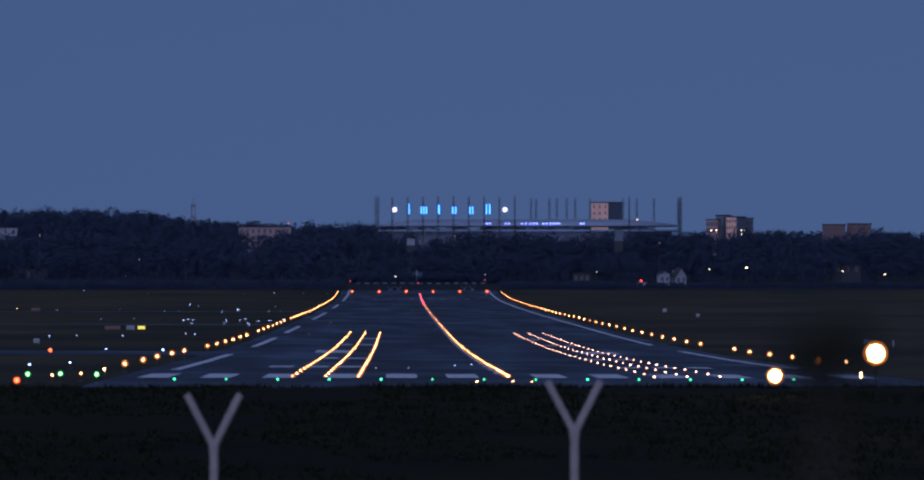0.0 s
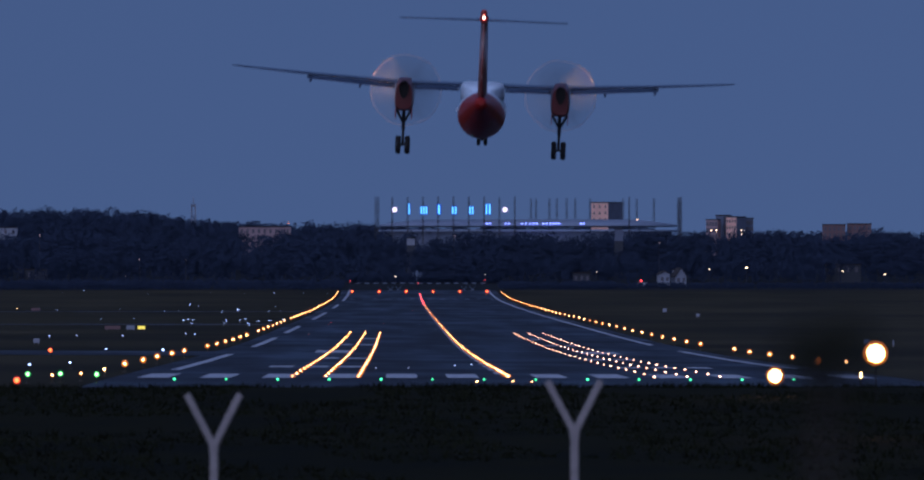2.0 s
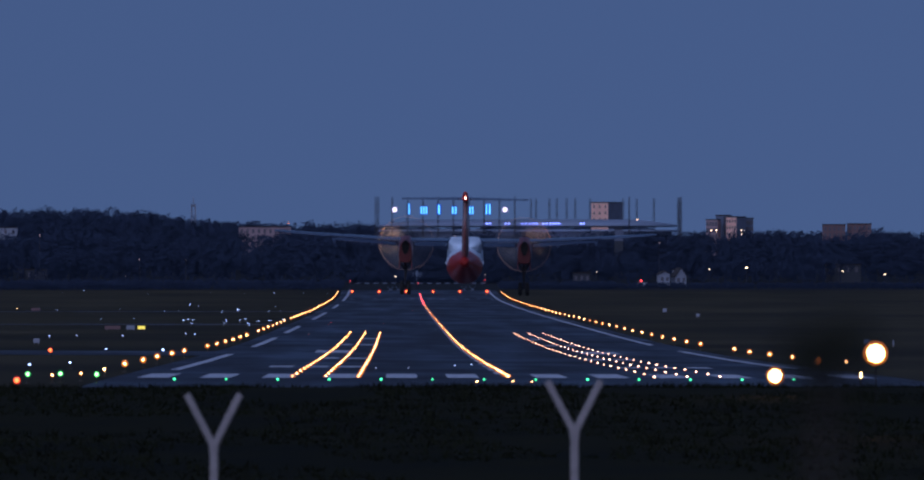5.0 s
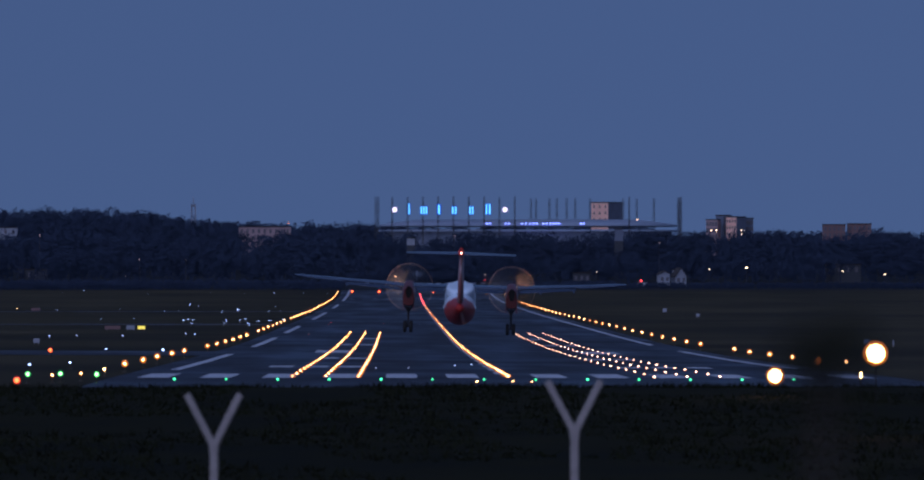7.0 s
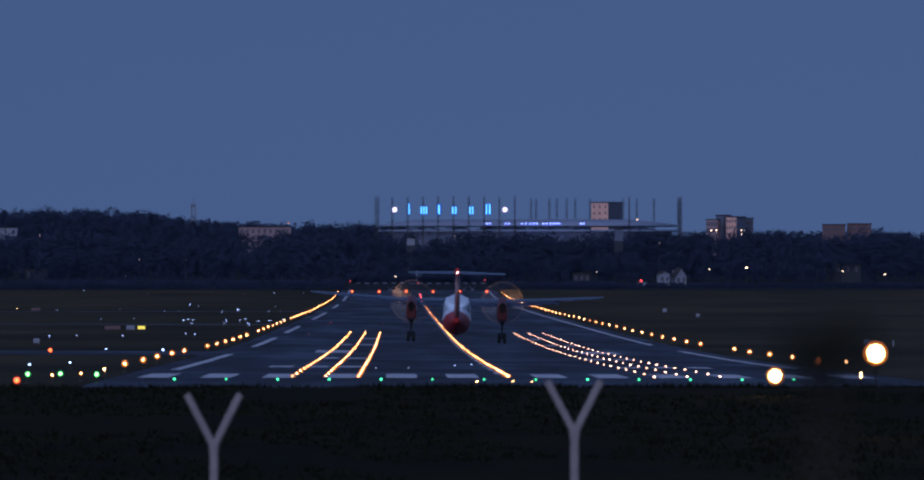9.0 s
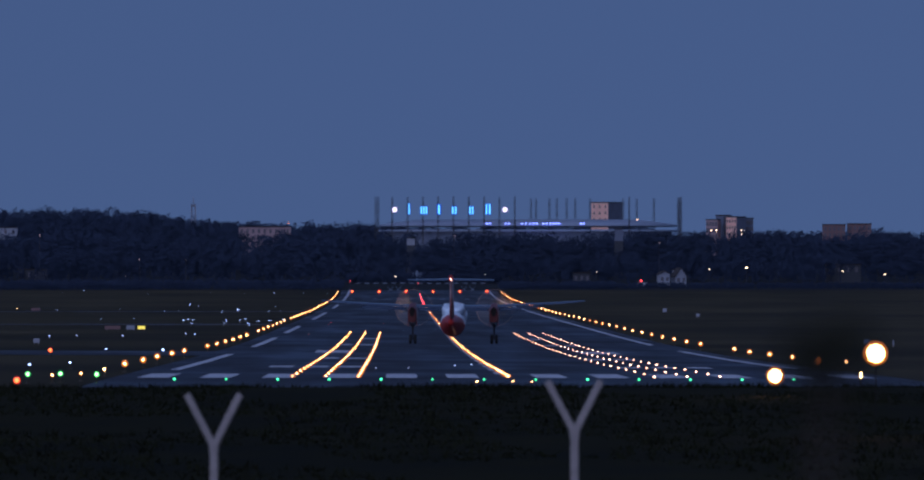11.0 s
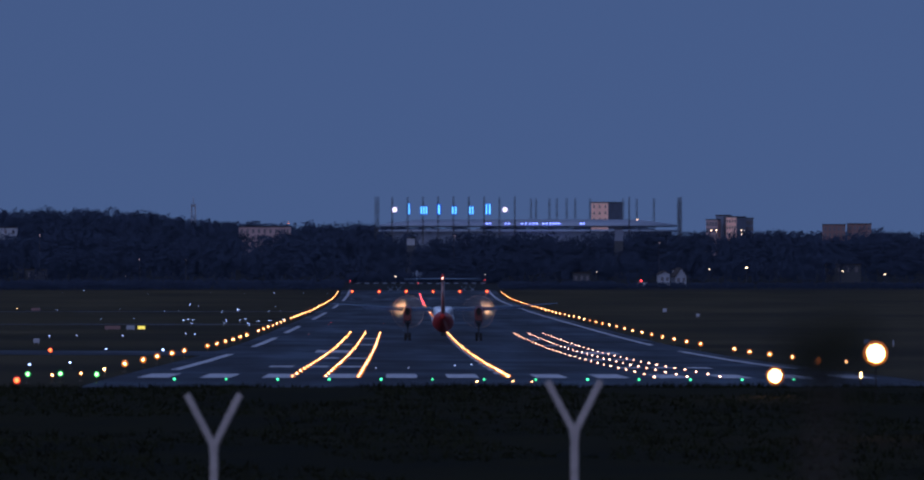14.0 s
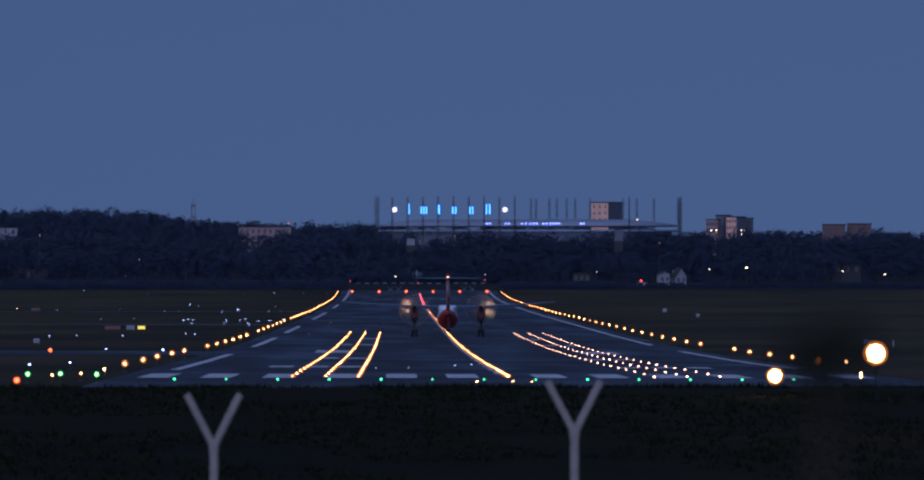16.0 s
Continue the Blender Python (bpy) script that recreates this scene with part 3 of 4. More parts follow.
# ---- approach lights on the bank ----
def approach_light(x, y, z, r):
    g = ground_z(x, y)
    t = thing("approach_light", "blazing warm approach light on a thin mast", "approach light", "approach lights", at=(x, y, g - 0.02))
    h = z - g
    part("mast", tube(tube(B(), (0, 0, 0), (0, 0, h - r), 0.012), (0, 0, 0), (0, 0, 0.05), 0.04), DULLBLACK, t)
    bm = B()
    loft(bm, [[(k * r * math.sin(2 * math.pi * i / 20), yy, h + k * r * math.cos(2 * math.pi * i / 20)) for i in range(20)] for yy, k in ((0.3, 0.3), (0.2, 0.75), (0.0, 1.06), (-0.05, 1.06))])
    head = part("lamp_housing", bm, FIXTURE, t)
    bm = B()
    loft(bm, [[(k * r * math.sin(2 * math.pi * i / 24), yy, h + k * r * math.cos(2 * math.pi * i / 24)) for i in range(24)] for yy, k in ((-0.05, 1.0), (-0.08, 0.85), (-0.1, 0.5), (-0.105, 0.05))])
    part("lens", bm, BIGLAMP, head, "glowing warm lens")
    # added ring that emits the halo around the big lens
    bm = B()
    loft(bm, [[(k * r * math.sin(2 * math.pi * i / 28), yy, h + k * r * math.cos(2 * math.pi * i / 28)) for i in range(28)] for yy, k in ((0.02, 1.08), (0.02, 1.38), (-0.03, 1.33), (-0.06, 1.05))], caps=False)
    part("halo_ring", bm, RIMHALO, head, "ring that emits the lamp's painted amber halo")


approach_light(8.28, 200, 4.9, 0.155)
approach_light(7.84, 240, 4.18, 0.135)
# tiny added lamp in place of a lit spot below the big one
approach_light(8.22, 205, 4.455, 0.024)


# ---- stand of grass on the bank and shrub by the camera ----
def grass_bank():
    rng = np.random.default_rng(5)
    vs, fs = [], []
    for _ in range(7000):
        y = 150 + 125 * rng.random() ** 0.8
        x = -9 + 21 * rng.random()
        x = x * y / 200
        if noise.noise((x * 0.25, y * 0.05, 0)) < -0.15:
            continue
        g = ground_z(x, y)
        h = 0.04 + 0.11 * rng.random() ** 2
        for k in range(4):
            a, b = rng.normal(0, 0.09), rng.normal(0, 0.07)
            w = 0.012 + 0.02 * rng.random()
            o = x + rng.normal(0, 0.08)
            n = len(vs)
            vs += [(o - w, y, g - 0.02), (o + w, y, g - 0.02), (o + a, y + b, g + h * (0.6 + 0.6 * rng.random()))]
            fs.append((n, n + 1, n + 2))
    me = bpy.data.meshes.new("grass")
    me.from_pydata(vs, [], fs)
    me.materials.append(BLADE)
    tagged(new("grass", me), "dark rough grass tufts on the bank", "grass", kind="stuff")


grass_bank()


def shrub(x, y, top, seed):
    rng = random.Random(seed)
    g = ground_z(x, y)
    t = thing("shrub", "bare dark twigs of a shrub close by", "shrub", at=(x, y, g - 0.02))
    wood, leaves = B(), B()
    h = top - g
    for k in range(3):
        p = Vector((rng.uniform(-0.01, 0.01), rng.uniform(-0.3, 0.3), 0))
        for j in range(6):
            q = p + Vector((rng.uniform(-0.006, 0.006), rng.uniform(-0.04, 0.04), h / 6))
            tube(wood, p, q, 0.006 - 0.0007 * j, 0.0055 - 0.0007 * j, 6, False)
            p = q
        for j in range(9):
            c = Vector((rng.gauss(0, 0.016), rng.uniform(-0.3, 0.3), h - abs(rng.gauss(0, 0.03))))
            u, w = Vector((rng.uniform(-1, 1), 0, rng.uniform(-1, 1))).normalized() * 0.02, Vector((rng.uniform(-1, 1), rng.uniform(-1, 1), rng.uniform(-1, 1))).normalized() * 0.009
            leaves.faces.new([leaves.verts.new(c + d) for d in (-u, w, u, -w)])
    part("stem", wood, BARK, t)
    part("leaves", leaves, BLADE, t)


shrub(0.33, 9.0, 6.12, 3)


# ---- woods behind the runway ----
def woods(name, label, spots, seed, count=300, size=0.029):
    """Many trees in one body: tapered trunks, limbs and crowns of small leaf clumps."""
    rng = np.random.default_rng(seed)
    vs, fs = [], []

    def limb(p, q, r):
        n = len(vs)
        for c, rr in ((p, r), (q, r * 0.5)):
            for a in (0, 2.1, 4.2):
                vs.append((c[0] + rr * math.cos(a), c[1] + rr * math.sin(a), c[2]))
        for i in range(3):
            fs.append((n + i, n + (i + 1) % 3, n + 3 + (i + 1) % 3, n + 3 + i))

    clumps = []
    for x, y, h in spots:
        g = ground_z(x, y) - 0.2
        base = np.array((x, y, g))
        limb(base, base + (0, 0, h * 0.75), 0.02 * h)
        lobes = base + np.stack((rng.normal(0, 0.16 * h, 6), rng.normal(0, 0.16 * h, 6), h * (0.2 + 0.68 * rng.random(6))), axis=1)
        for c in lobes:
            limb(base + (0, 0, h * 0.35), c, 0.008 * h)
        reach = h * (0.1 + 0.1 * rng.random(6))
        k = np.arange(count) % 6
        out = rng.normal(size=(count, 3))
        out *= (0.72 + 0.5 * rng.random((count, 1)) ** 2) / np.linalg.norm(out, axis=1, keepdims=True)
        mid = lobes[k] + out * reach[k, None]
        span = h * size * (1 + 0.9 * rng.random((count, 1)))
        u, w = rng.normal(size=(count, 3)), rng.normal(size=(count, 3))
        u *= span / np.linalg.norm(u, axis=1, keepdims=True)
        w *= span / np.linalg.norm(w, axis=1, keepdims=True)
        clumps.append(np.stack((mid - u, mid - w, mid + u, mid + w), axis=1).reshape(-1, 3))
    leaves = np.concatenate(clumps)
    first = len(vs)
    faces = fs + (np.arange(len(leaves)).reshape(-1, 4) + first).tolist()
    me = bpy.data.meshes.new(name)
    me.from_pydata(vs + leaves.tolist(), [], faces)
    me.materials.append(HAZYLEAF)
    tagged(new(name, me), label, "woods", kind="stuff")


def belt(n, x0, x1, y0, y1, h0, h1, seed):
    r = random.Random(seed)
    return [(r.uniform(x0, x1), r.uniform(y0, y1), r.uniform(h0, h1)) for _ in range(n)]


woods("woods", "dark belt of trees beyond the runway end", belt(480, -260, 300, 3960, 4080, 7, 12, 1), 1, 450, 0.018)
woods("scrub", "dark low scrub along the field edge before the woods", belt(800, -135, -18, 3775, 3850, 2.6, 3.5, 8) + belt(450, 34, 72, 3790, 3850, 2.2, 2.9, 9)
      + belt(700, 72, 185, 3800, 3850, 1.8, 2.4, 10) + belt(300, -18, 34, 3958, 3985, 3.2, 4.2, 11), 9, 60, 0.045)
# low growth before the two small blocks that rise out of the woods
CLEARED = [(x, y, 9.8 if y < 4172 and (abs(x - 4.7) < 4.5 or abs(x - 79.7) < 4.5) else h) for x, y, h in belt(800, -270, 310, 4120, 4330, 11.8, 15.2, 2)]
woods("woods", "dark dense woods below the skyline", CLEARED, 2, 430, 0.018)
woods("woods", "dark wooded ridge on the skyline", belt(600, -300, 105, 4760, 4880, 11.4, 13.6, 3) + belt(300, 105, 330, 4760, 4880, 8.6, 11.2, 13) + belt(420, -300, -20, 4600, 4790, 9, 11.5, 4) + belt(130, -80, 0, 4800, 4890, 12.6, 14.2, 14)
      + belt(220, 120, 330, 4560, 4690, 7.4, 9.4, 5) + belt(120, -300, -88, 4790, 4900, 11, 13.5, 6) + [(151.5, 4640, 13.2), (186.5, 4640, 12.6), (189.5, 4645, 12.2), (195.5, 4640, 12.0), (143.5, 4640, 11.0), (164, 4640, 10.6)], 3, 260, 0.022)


# ---- localiser antenna row and masts ----
def localiser():
    t = thing("localiser_antenna", "row of pale antenna elements on thin stands", "antenna", at=(0, 3950, 0))
    for i in range(15):
        x = -13.6 + 3.05 * i
        z = ground_z(x, 3950)
        part("element", box(B(), x - 0.8, x + 0.8, -0.5, 0.5, 5.15, 5.42, 0.06), MEMBRANE, t)
        part("stand", tube(B(), (x, 0, z - 0.05), (x, 0, 5.1), 0.07), STEEL, t)


localiser()


def trestle(x, y):
    g = ground_z(x, y)
    t = thing("trestle", "small pale crossed frame by the antenna row", "frame", "crossed frames", at=(x, y, g - 0.05))
    for dx in (-1.3, 1.3):
        for sd in (-1, 1):
            part("strut", tube(B(), (dx - sd * 0.9, 0, 0), (dx + sd * 0.9, 0, 1.7), 0.07, n=6), MEMBRANE, t)


trestle(-1.1, 3730)
trestle(22.8, 3730)


def mast_light(x, y, z, lamp, r, label, arms=0):
    g = ground_z(x, y)
    t = thing("light_mast", label, "light mast", at=(x, y, g - 0.05))
    part("mast", tube(B(), (0, 0, 0), (0, 0, z - g), 0.4 if arms else 0.1, 0.3 if arms else 0.05), MEMBRANE if arms else DARKMETAL, t)
    part("lamp", ball(B(), (0, 0, z - g + r * 0.3), r * 0.42, 0.8), lamp, t)
    for k in range(arms):
        part("crossarm", box(B(), -1.6, 1.6, -0.06, 0.06, (z - g) * (0.55 + 0.14 * k) - 0.06, (z - g) * (0.55 + 0.14 * k) + 0.12), MEMBRANE, t)


for x, y, z, lamp, r in ((-16.1, 3950, 6.1, DEEPRED, 0.3), (29.8, 3950, 6.3, DEEPRED, 0.3), (30.0, 3955, 8.2, WHITELAMP, 0.35), (6.9, 3948, 5.1, DEEPRED, 0.22)):
    mast_light(x, y, z, lamp, r, "thin mast with small glowing obstruction light")
mast_light(-0.8, 3952, 7.4, WHITELAMP, 0.5, "thin mast with bright warm light", 0)
mast_light(6.6, 3960, 9.6, BLUELAMP, 0.08, "steel antenna mast with crossarms", 3)
for x, y, z, r in ((67.1, 3900, 8.9, 0.45), (105.1, 3900, 9.9, 0.45), (117.8, 3900, 10.3, 0.85), (150.2, 3900, 9.3, 0.4), (164.4, 3900, 8.1, 0.5),
                   (-91.9, 3900, 7.5, 0.3), (-71.6, 3905, 13.1, 0.25), (-87.2, 3905, 13.1, 0.16), (20, 4100, 22.0, 0.25), (88.7, 3920, 18.9, 0.25), (-127.1, 4100, 22.3, 0.35), (54.3, 3900, 4.6, 0.16)):
    mast_light(x, y, z, WHITELAMP if r > 0.38 else DIMWHITE, max(r, 0.3), "tall street lamp glowing warm white among the trees")
for x, z in ((123.5, 25.87), (125.6, 25.87), (135.4, 25.87), (137.2, 25.87), (135.4, 24.24)):
    mast_light(x, 4550, z, WHITELAMP, 0.55, "street lamp glowing white before distant blocks")
mast_light(82.0, 3890, 5.9, DEEPRED, 0.8, "short mast with red light")
mast_light(-44.3, 4700, 29.5, REDLAMP, 0.35, "tall mast with red beacon on the wooded ridge")
mast_light(96.3, 4640, 30.6, WHITELAMP, 0.5, "tall floodlight mast glowing white")


def lattice_tower(x, y, top):
    g = ground_z(x, y)
    t = thing("transmitter_tower", "slim pale lattice transmitter tower on the ridge", "tower", at=(x, y, g - 0.05))
    h = top - g
    w0, w1 = 1.1, 0.8
    for sx in (-1, 1):
        for sy in (-1, 1):
            part("leg", tube(B(), (sx * w0, sy * w0, 0), (sx * w1, sy * w1, h * 0.86), 0.24, 0.2, 6), HOUSEWHITE, t)
    for k in range(10):
        f0, f1 = k / 10, (k + 1) / 10
        a, b = w0 + (w1 - w0) * f0, w0 + (w1 - w0) * f1
        part("brace", tube(tube(B(), (-a, -a, f0 * h * 0.86), (b, -b, f1 * h * 0.86), 0.12, n=5), (a, -a, f0 * h * 0.86), (-b, -b, f1 * h * 0.86), 0.12, n=5), HOUSEWHITE, t)
    part("platform", tube(B(), (0, 0, h * 0.8), (0, 0, h * 0.83), 0.9, n=12), HOUSEWHITE, t)
    part("antenna", tube(B(), (0, 0, h * 0.83), (0, 0, h), 0.2, 0.08), HOUSEWHITE, t)


lattice_tower(-85.3, 4820, 41.3)


# ---- buildings ----
def block(name, label, x0, x1, y0, y1, z1, wall, rows=0, cols=0, rz=0.0, roof=ROOF, group="", facade=None):
    cx, cy = (x0 + x1) / 2, (y0 + y1) / 2
    g = ground_z(cx, cy) - 0.2
    t = thing(name, label, "building", group, at=(cx, cy, g), rz=rz)
    w, d, h = (x1 - x0) / 2, (y1 - y0) / 2, z1 - g
    part("wall", box(B(), -w, w, -d, d, 0, h, 0.05), wall, t)
    # front sheet coloured as if lit, the other sides keep the wall colour
    if facade:
        part("facade", box(B(), -w + 0.05, w - 0.05, -d - 0.04, -d - 0.004, 0.05, h - 0.05), facade, t, "front sheet coloured as if in pink light")
    part("roof", box(B(), -w - 0.15, w + 0.15, -d - 0.15, d + 0.15, h + 0.005, h + 0.4, 0.05), roof, t)
    for r in range(rows):
        for c in range(cols):
            xm = -w + (c + 0.5) * 2 * w / cols
            zm = h - (r + 0.6) * 2.6
            ww, wh = (0.3, 0.55) if facade else (0.45, 0.8)
            bm = box(B(), xm - ww, xm + ww, -d - 0.1, -d + 0.05, zm - wh, zm + wh)
            part("window", bm, PANE, t)
    return t


def house(x, y, w, d, eave, ridge, label, wall=HOUSEWHITE, rz=0.0):
    g = ground_z(x, y) - 0.1
    t = thing("house", label, "house", at=(x, y, g), rz=rz)
    bm = B()
    sec = [(-w, 0), (w, 0), (w, eave), (0, ridge), (-w, eave)]
    loft(bm, [[(a, yy, b) for a, b in sec] for yy in (-d, d)], smooth=False)
    part("wall", bm, wall, t)
    for s in (-1, 1):
        bm = B()
        k = (ridge - eave) / w
        loft(bm, [[(s * (w + 0.3), yy, eave - 0.3 * k + 0.02), (0, yy, ridge + 0.02), (0, yy, ridge + 0.25), (s * (w + 0.3), yy, eave - 0.3 * k + 0.25)] for yy in (-d - 0.3, d + 0.3)], smooth=False)
        part("roof", bm, ROOF, t)
    for xm in (-w * 0.5, w * 0.5):
        part("window", box(B(), xm - 0.45, xm + 0.45, -d - 0.05, -d + 0.05, eave * 0.45, eave * 0.45 + 1.2), PANE, t)


house(89.6, 3895, 1.75, 2, 4.0, 5.0, "white rendered house by the woods edge", rz=12)
house(94.8, 3897, 1.9, 2.2, 3.4, 6.0, "white rendered gabled house by the woods edge", rz=20)
block("church_tower", "slim white tower between white houses", 92.7, 93.5, 3899, 3900, 9.6, HOUSEWHITE)
block("shed", "small grey airfield shed", 80.6, 84.4, 3894, 3898, 5.6, HOUSEWHITE)
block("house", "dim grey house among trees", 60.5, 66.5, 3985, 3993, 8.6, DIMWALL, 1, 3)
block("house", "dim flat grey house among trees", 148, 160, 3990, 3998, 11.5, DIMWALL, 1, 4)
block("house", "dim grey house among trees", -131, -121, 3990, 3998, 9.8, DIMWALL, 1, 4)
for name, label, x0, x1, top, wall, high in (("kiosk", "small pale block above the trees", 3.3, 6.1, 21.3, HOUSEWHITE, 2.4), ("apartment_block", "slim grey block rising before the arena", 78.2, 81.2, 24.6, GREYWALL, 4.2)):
    # lower walls are coloured dark so that they sink into the trees
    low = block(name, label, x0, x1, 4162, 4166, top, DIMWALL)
    h, w = top - ground_z((x0 + x1) / 2, 4164) + 0.2, (x1 - x0) / 2
    part("upper_storey", box(B(), -w - 0.03, w + 0.03, -2.05, 2.05, h - high, h - 0.02, 0.05), wall, low, "pale upper storey")
block("apartment_block", "pale low apartment block on the ridge", -63, -42.5, 4580, 4590, 27.3, PINKWALL, 3, 9)
block("apartment_block", "tall grey building with pink light painted on one side", 80.9, 89.9, 4715, 4724, 37.9, GREYWALL, 5, 3, rz=-40, facade=PINKLIT)
# pink light is put into this block's wall colour
block("apartment_block", "distant pale apartment block with pink light in its wall colour", 126, 131, 4700, 4704, 30.8, PINKWALL, 3, 4, rz=-20)
block("apartment_block", "distant grey apartment block", 131.0, 134.6, 4706, 4712, 32.6, GREYWALL, 3, 3, rz=30)
block("apartment_block", "distant apartment block with pink light painted on its front", 135.0, 140.5, 4698, 4704, 31.9, GREYWALL, 4, 4, rz=-42, facade=PINKLIT)
block("apartment_block", "distant grey apartment block", 140.8, 144, 4706, 4712, 31.4, GREYWALL, 3, 3, rz=20)
block("apartment_block", "low distant reddish apartment block", 173.2, 182.2, 4700, 4710, 28.8, BRICKWALL, 2, 5)
block("apartment_block", "low distant reddish apartment block", 183.4, 192.8, 4702, 4712, 29.1, BRICKWALL, 2, 5)
block("warehouse", "small pale building at the edge of view", -160, -151, 4580, 4590, 27.0, HOUSEWHITE, 1, 3)


# ---- the arena with its pylons and lit sign ----
def arena():
    t = thing("arena", "football arena with pylons, pale roof and lit blue sign", "arena", at=(52.2, 4650, 15.0))
    n = 56

    def ring(rx_, ry_, z):
        out = []
        for i in range(n):
            a = 2 * math.pi * i / n
            c, s = math.cos(a), math.sin(a)
            out.append((rx_ * math.copysign(abs(c) ** 0.55, c), ry_ * math.copysign(abs(s) ** 0.55, s), z))
        return out

    part("stand", loft(B(), [ring(58, 46, 0), ring(58, 46, 11.2), ring(44, 32, 9.0), ring(36, 26, 3)], caps=False), GREYWALL, t, "grey concrete grandstand")
    part("roof", loft(B(), [ring(60.3, 48, 12.9), ring(60.3, 48, 13.5), ring(46, 33, 15.6), ring(45.5, 32.5, 15.3), ring(60, 47.7, 12.9)], caps=False), MEMBRANE, t, "pale membrane roof ring")
    part("fascia", loft(B(), [ring(60.5, 48.2, 10.8), ring(60.5, 48.2, 11.5), ring(60.2, 47.9, 11.5), ring(60.2, 47.9, 10.8)], caps=False), MEMBRANE, t)
    spots = [(-60.5 + 6.1 * i, -48.6, 0.25) for i in range(1, 10)] + [(x, 48.6, 0.3) for x in (2, 4, 9.5, 12.5, 16.5, 20, 26, 39.5, 45, 52)] + [(-60.5, -47, 0.8), (-60.5, -46, 0.3), (60.6, -40, 0.5), (60.6, -39, 0.2), (60.6, 0, 0.25), (40, -48.6, 0.2)]
    for x, y, r in spots:
        bm = B()
        for dx in (-r, r):
            tube(bm, (x + dx, y, 0), (x + dx, y, 24.6), 0.13, 0.1, 6)
        for k in range(6):
            tube(bm, (x - r, y, 3 + 3.6 * k), (x + r, y, 5 + 3.6 * k), 0.07, n=4)
        part("pylon", bm, DARKMETAL, t)
    # sign: plain upright glowing shapes between two round lamps, hung on the front pylons
    for x, w, h in ((4.5, 0.32, 4.0), (10.4, 1.25, 2.9), (16.4, 0.62, 3.7), (22.5, 0.85, 2.9), (29.3, 0.75, 2.9), (36.0, 0.9, 3.9)):
        z, xm = 17.7, x - 52.2
        # emitting box behind each shape, which paints its blue halo
        part("sign_halo", box(B(), xm - w - 0.22, xm + w + 0.22, -48.88, -48.7, z - 0.25, z + h + 0.25, 0.08), SIGNHALO, t, "deep blue halo put behind a sign shape")
        face = B()
        n = 1 if w < 0.7 else 3 if w > 1.1 else 2
        half = min(0.32, w / n * 0.62)
        for k in range(n):
            xb = xm if n == 1 else xm - w + half + k * 2 * (w - half) / (n - 1)
            box(face, xb - half, xb + half, -49.2, -48.9, z, z + h, 0.05)
        part("sign_shape", face, SIGNBLUE, t, "glowing blue sign shape")
    for x in (-1.2, 42.7):
        part("sign_disc", tube(B(), (x - 52.2, -49.2, 19.4), (x - 52.2, -48.9, 19.4), 1.0, n=24), SIGNWHITE, t, "glowing white disc")
    for x in (35.5, 36.6, 43, 44.3, 49.4, 51, 52.8, 54.2, 55.5, 58, 59.4, 60.8, 62, 63.2, 64.3, 73, 74):
        part("roof_lamp", box(B(), x - 52.2 - 0.35, x - 52.2 + 0.35, -48.9, -48.5, 13.6, 14.2, 0.08), VIOLET, t, "violet white strip lamp")


arena()


# ---- airfield signs ----
def guidance_sign(x, y, w, h, face, label):
    t = thing("guidance_sign", label, "sign", "airfield signs", at=(x, y, ground_z(x, y) - 0.02))
    for s in (-0.35, 0.35):
        part("leg", tube(B(), (s * w, 0, 0), (s * w, 0, 0.25), 0.03), STEEL, t)
    part("panel", box(B(), -w / 2, w / 2, -0.1, 0.1, 0.22, 0.22 + h, 0.03), face, t)


guidance_sign(-38.8, 1677, 1.2, 0.6, HOUSEWHITE, "unlit pale airfield sign back")
guidance_sign(-37.5, 1690, 1.1, 0.45, YELLOWSIGN, "lit yellow airfield guidance sign")
guidance_sign(-40.6, 1298, 0.7, 0.5, HOUSEWHITE, "small unlit pale airfield box")
guidance_sign(-41.6, 1685, 2.3, 0.5, BRICKWALL, "dim brown airfield sign board")
guidance_sign(58.5, 2530, 0.9, 0.8, HOUSEWHITE, "small pale airfield marker box")
guidance_sign(59.0, 2270, 0.7, 0.6, HOUSEWHITE, "small pale airfield marker box")
guidance_sign(56.0, 1380, 0.6, 0.5, GREYWALL, "small dim airfield marker box")
guidance_sign(57.5, 1340, 0.16, 0.6, HOUSEWHITE, "slim pale marker post in grass")
guidance_sign(-81.5, 2600, 2.0, 0.6, BRICKWALL, "dim brown airfield sign")


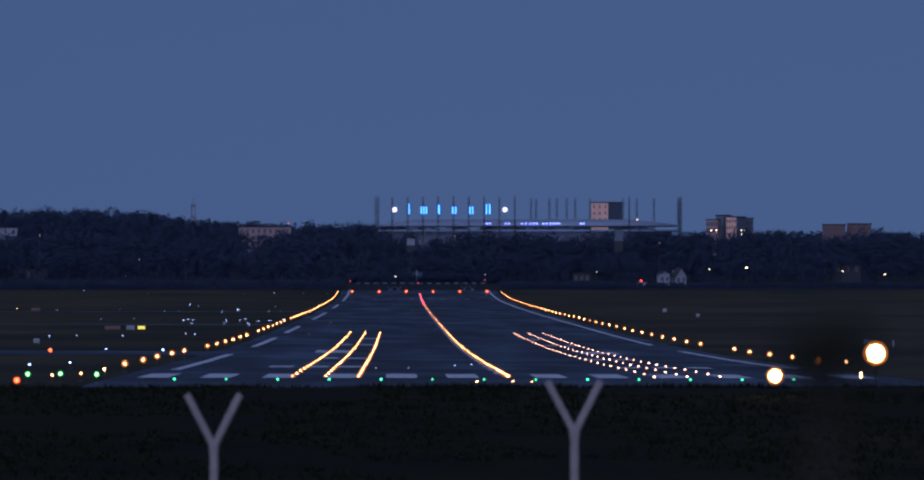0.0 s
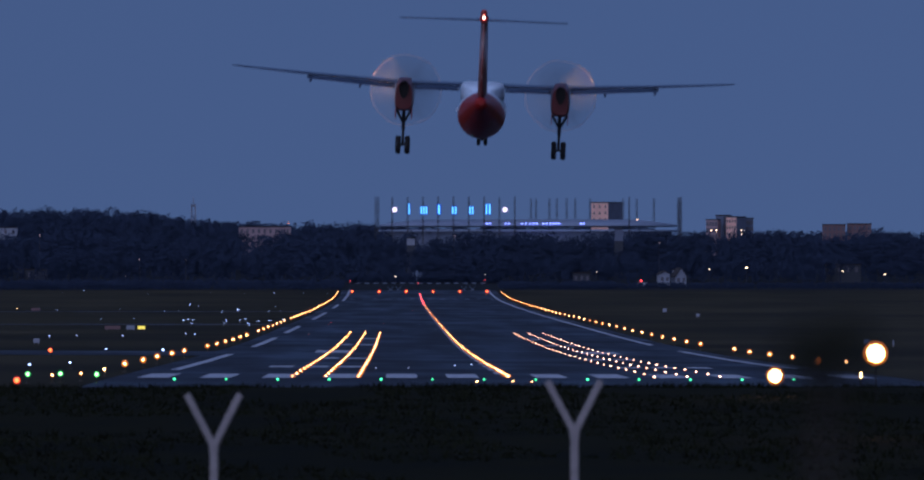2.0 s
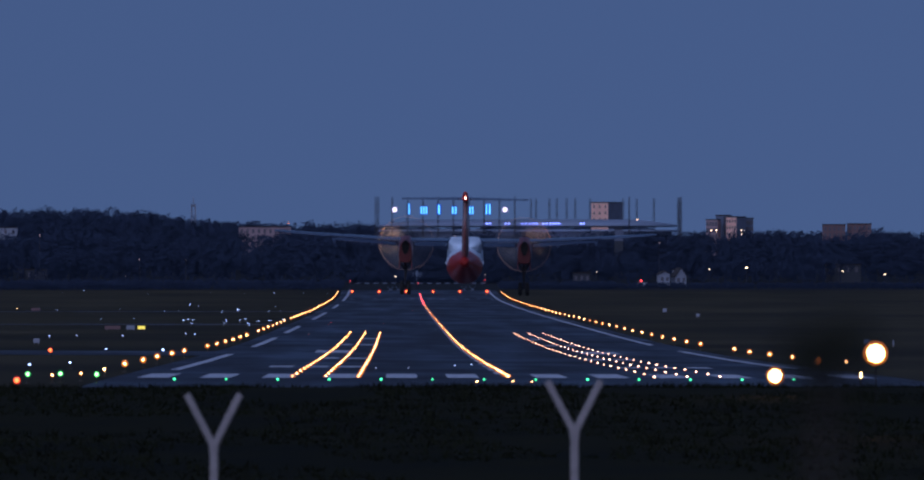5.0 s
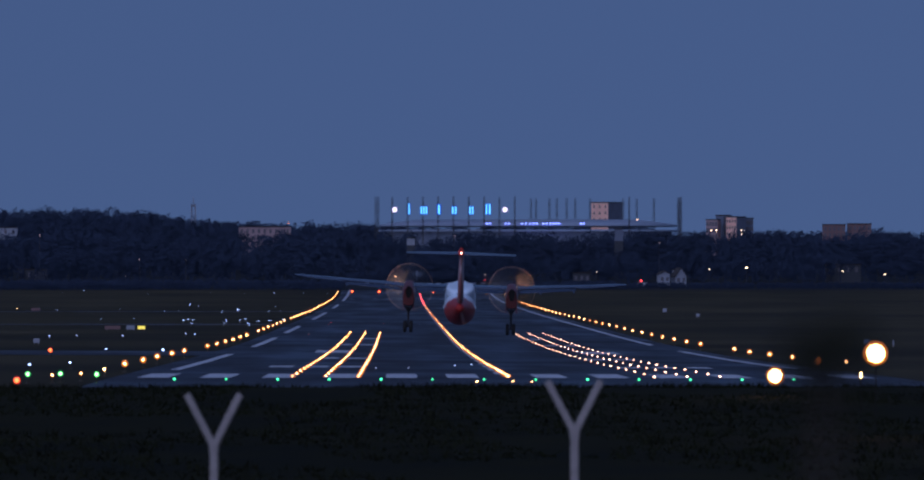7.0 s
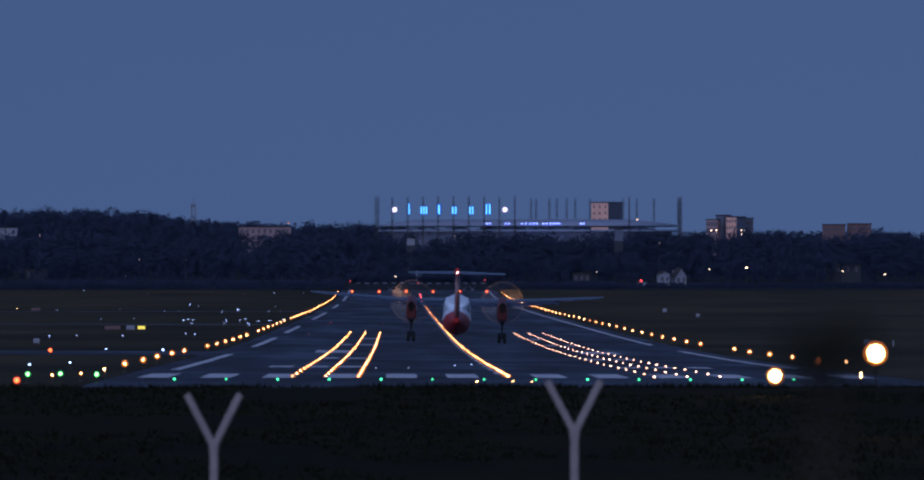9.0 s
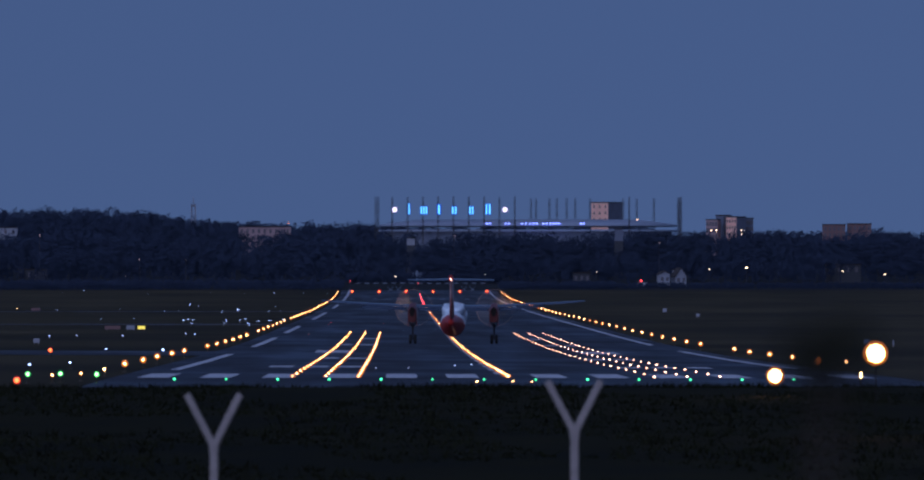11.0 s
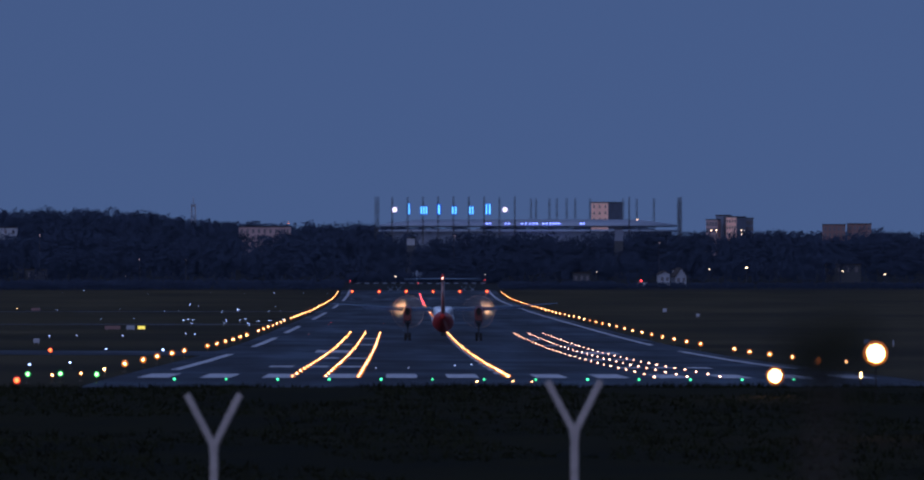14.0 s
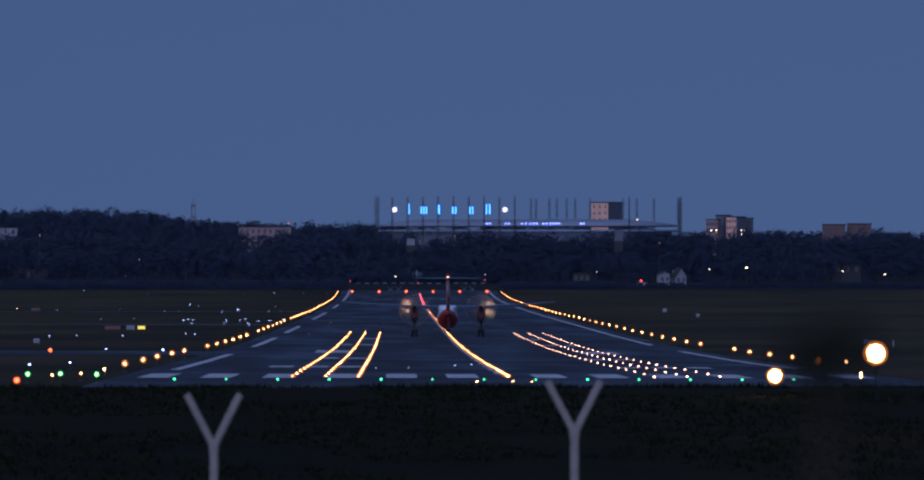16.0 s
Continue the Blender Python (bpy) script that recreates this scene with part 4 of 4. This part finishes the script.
# ---- what moves ----
def motions():
    # seconds, x, y, z of the wheels, nose-up, right-wing-down, heading
    flight = [(0.0, 4.95, 506, 19.2, 2.0, 1.3, 0.7), (0.5, 4.93, 543, 17.72, 2.0, 1.4, 0.7), (1.0, 4.8, 583, 16.25, 2.0, 1.6, 0.7), (1.5, 4.65, 617.5, 14.7, 2.0, 1.85, 0.7),
              (2.0, 4.65, 652, 13.14, 2.0, 2.25, 0.7), (2.5, 4.55, 686.5, 11.6, 2.3, 2.5, 0.7), (3.0, 4.6, 721, 10.1, 2.7, 2.0, 0.7), (3.5, 4.75, 755.5, 8.64, 2.7, 1.15, 0.6),
              (4.0, 4.88, 790, 7.43, 2.9, 0.75, 0.5), (4.2, 4.85, 803, 6.96, 3.0, 0.7, 0.5), (5.2, 5.0, 873, 4.65, 3.5, 0.7, 0.4), (6.3, 5.2, 945, 2.62, 4.0, 1.15, 0.4), (7.0, 5.25, 990, 1.6, 4.2, 1.8, 0.4),
              (8.0, 5.45, 1056, 0.66, 5.0, 1.3, 0.4), (9.2, 5.7, 1130, 0.1, 4.6, 1.2, 0.5), (10.2, 5.9, 1198, -0.3, 4.3, 0.6, 1.0), (11.3, 6.05, 1269, -0.8, 3.6, 0.0, 1.4),
              (12.0, 6.03, 1314, -1.05, 3.0, 0, 1.4), (13.0, 5.78, 1376, -1.3, 2.0, 0, 1.1), (13.8, 5.6, 1420, -1.3, 1.2, 0, 0.6), (14.5, 5.75, 1454, -1.3, 0.5, 0, 0.4), (15.0, 5.9, 1476, -1.3, 0.5, 0, 0.7),
              (15.5, 6.25, 1502, -1.3, 0.5, 0, 0.6), (16.0, 6.6, 1527, -1.3, 0.5, 0, 0.2)]
    walk(plane, [(t, pose(x, y, z, p, r, -h)) for t, x, y, z, p, r, h in flight])
    # reverse pitch on the ground
    for b, k in blades:
        axis = Matrix.Rotation(radians(60 * k), 3, "Y") @ Vector((0, 0, 1))
        walk(b, [(t, Matrix.Rotation(radians(a), 4, axis)) for t, a in ((0.0, 0), (13.4, 0), (13.95, -42), (16.0, -42))])
    # strobe flash
    walk(strobe, [(t, pose(0, -15.63, 8.3, 0, 0, a)) for t, a in ((0.0, 180), (8.4, 180), (8.43, 110), (8.45, 40), (8.47, 0), (8.53, 0), (8.55, -40), (8.57, -110), (8.6, -180), (16.0, -180))])
    for s, pr in props:
        walk(pr, [(k / FPS, pose(s * 4.4, 5.3, 3.5, 0, 80.0 * k, 0)) for k in range(481)])


motions()
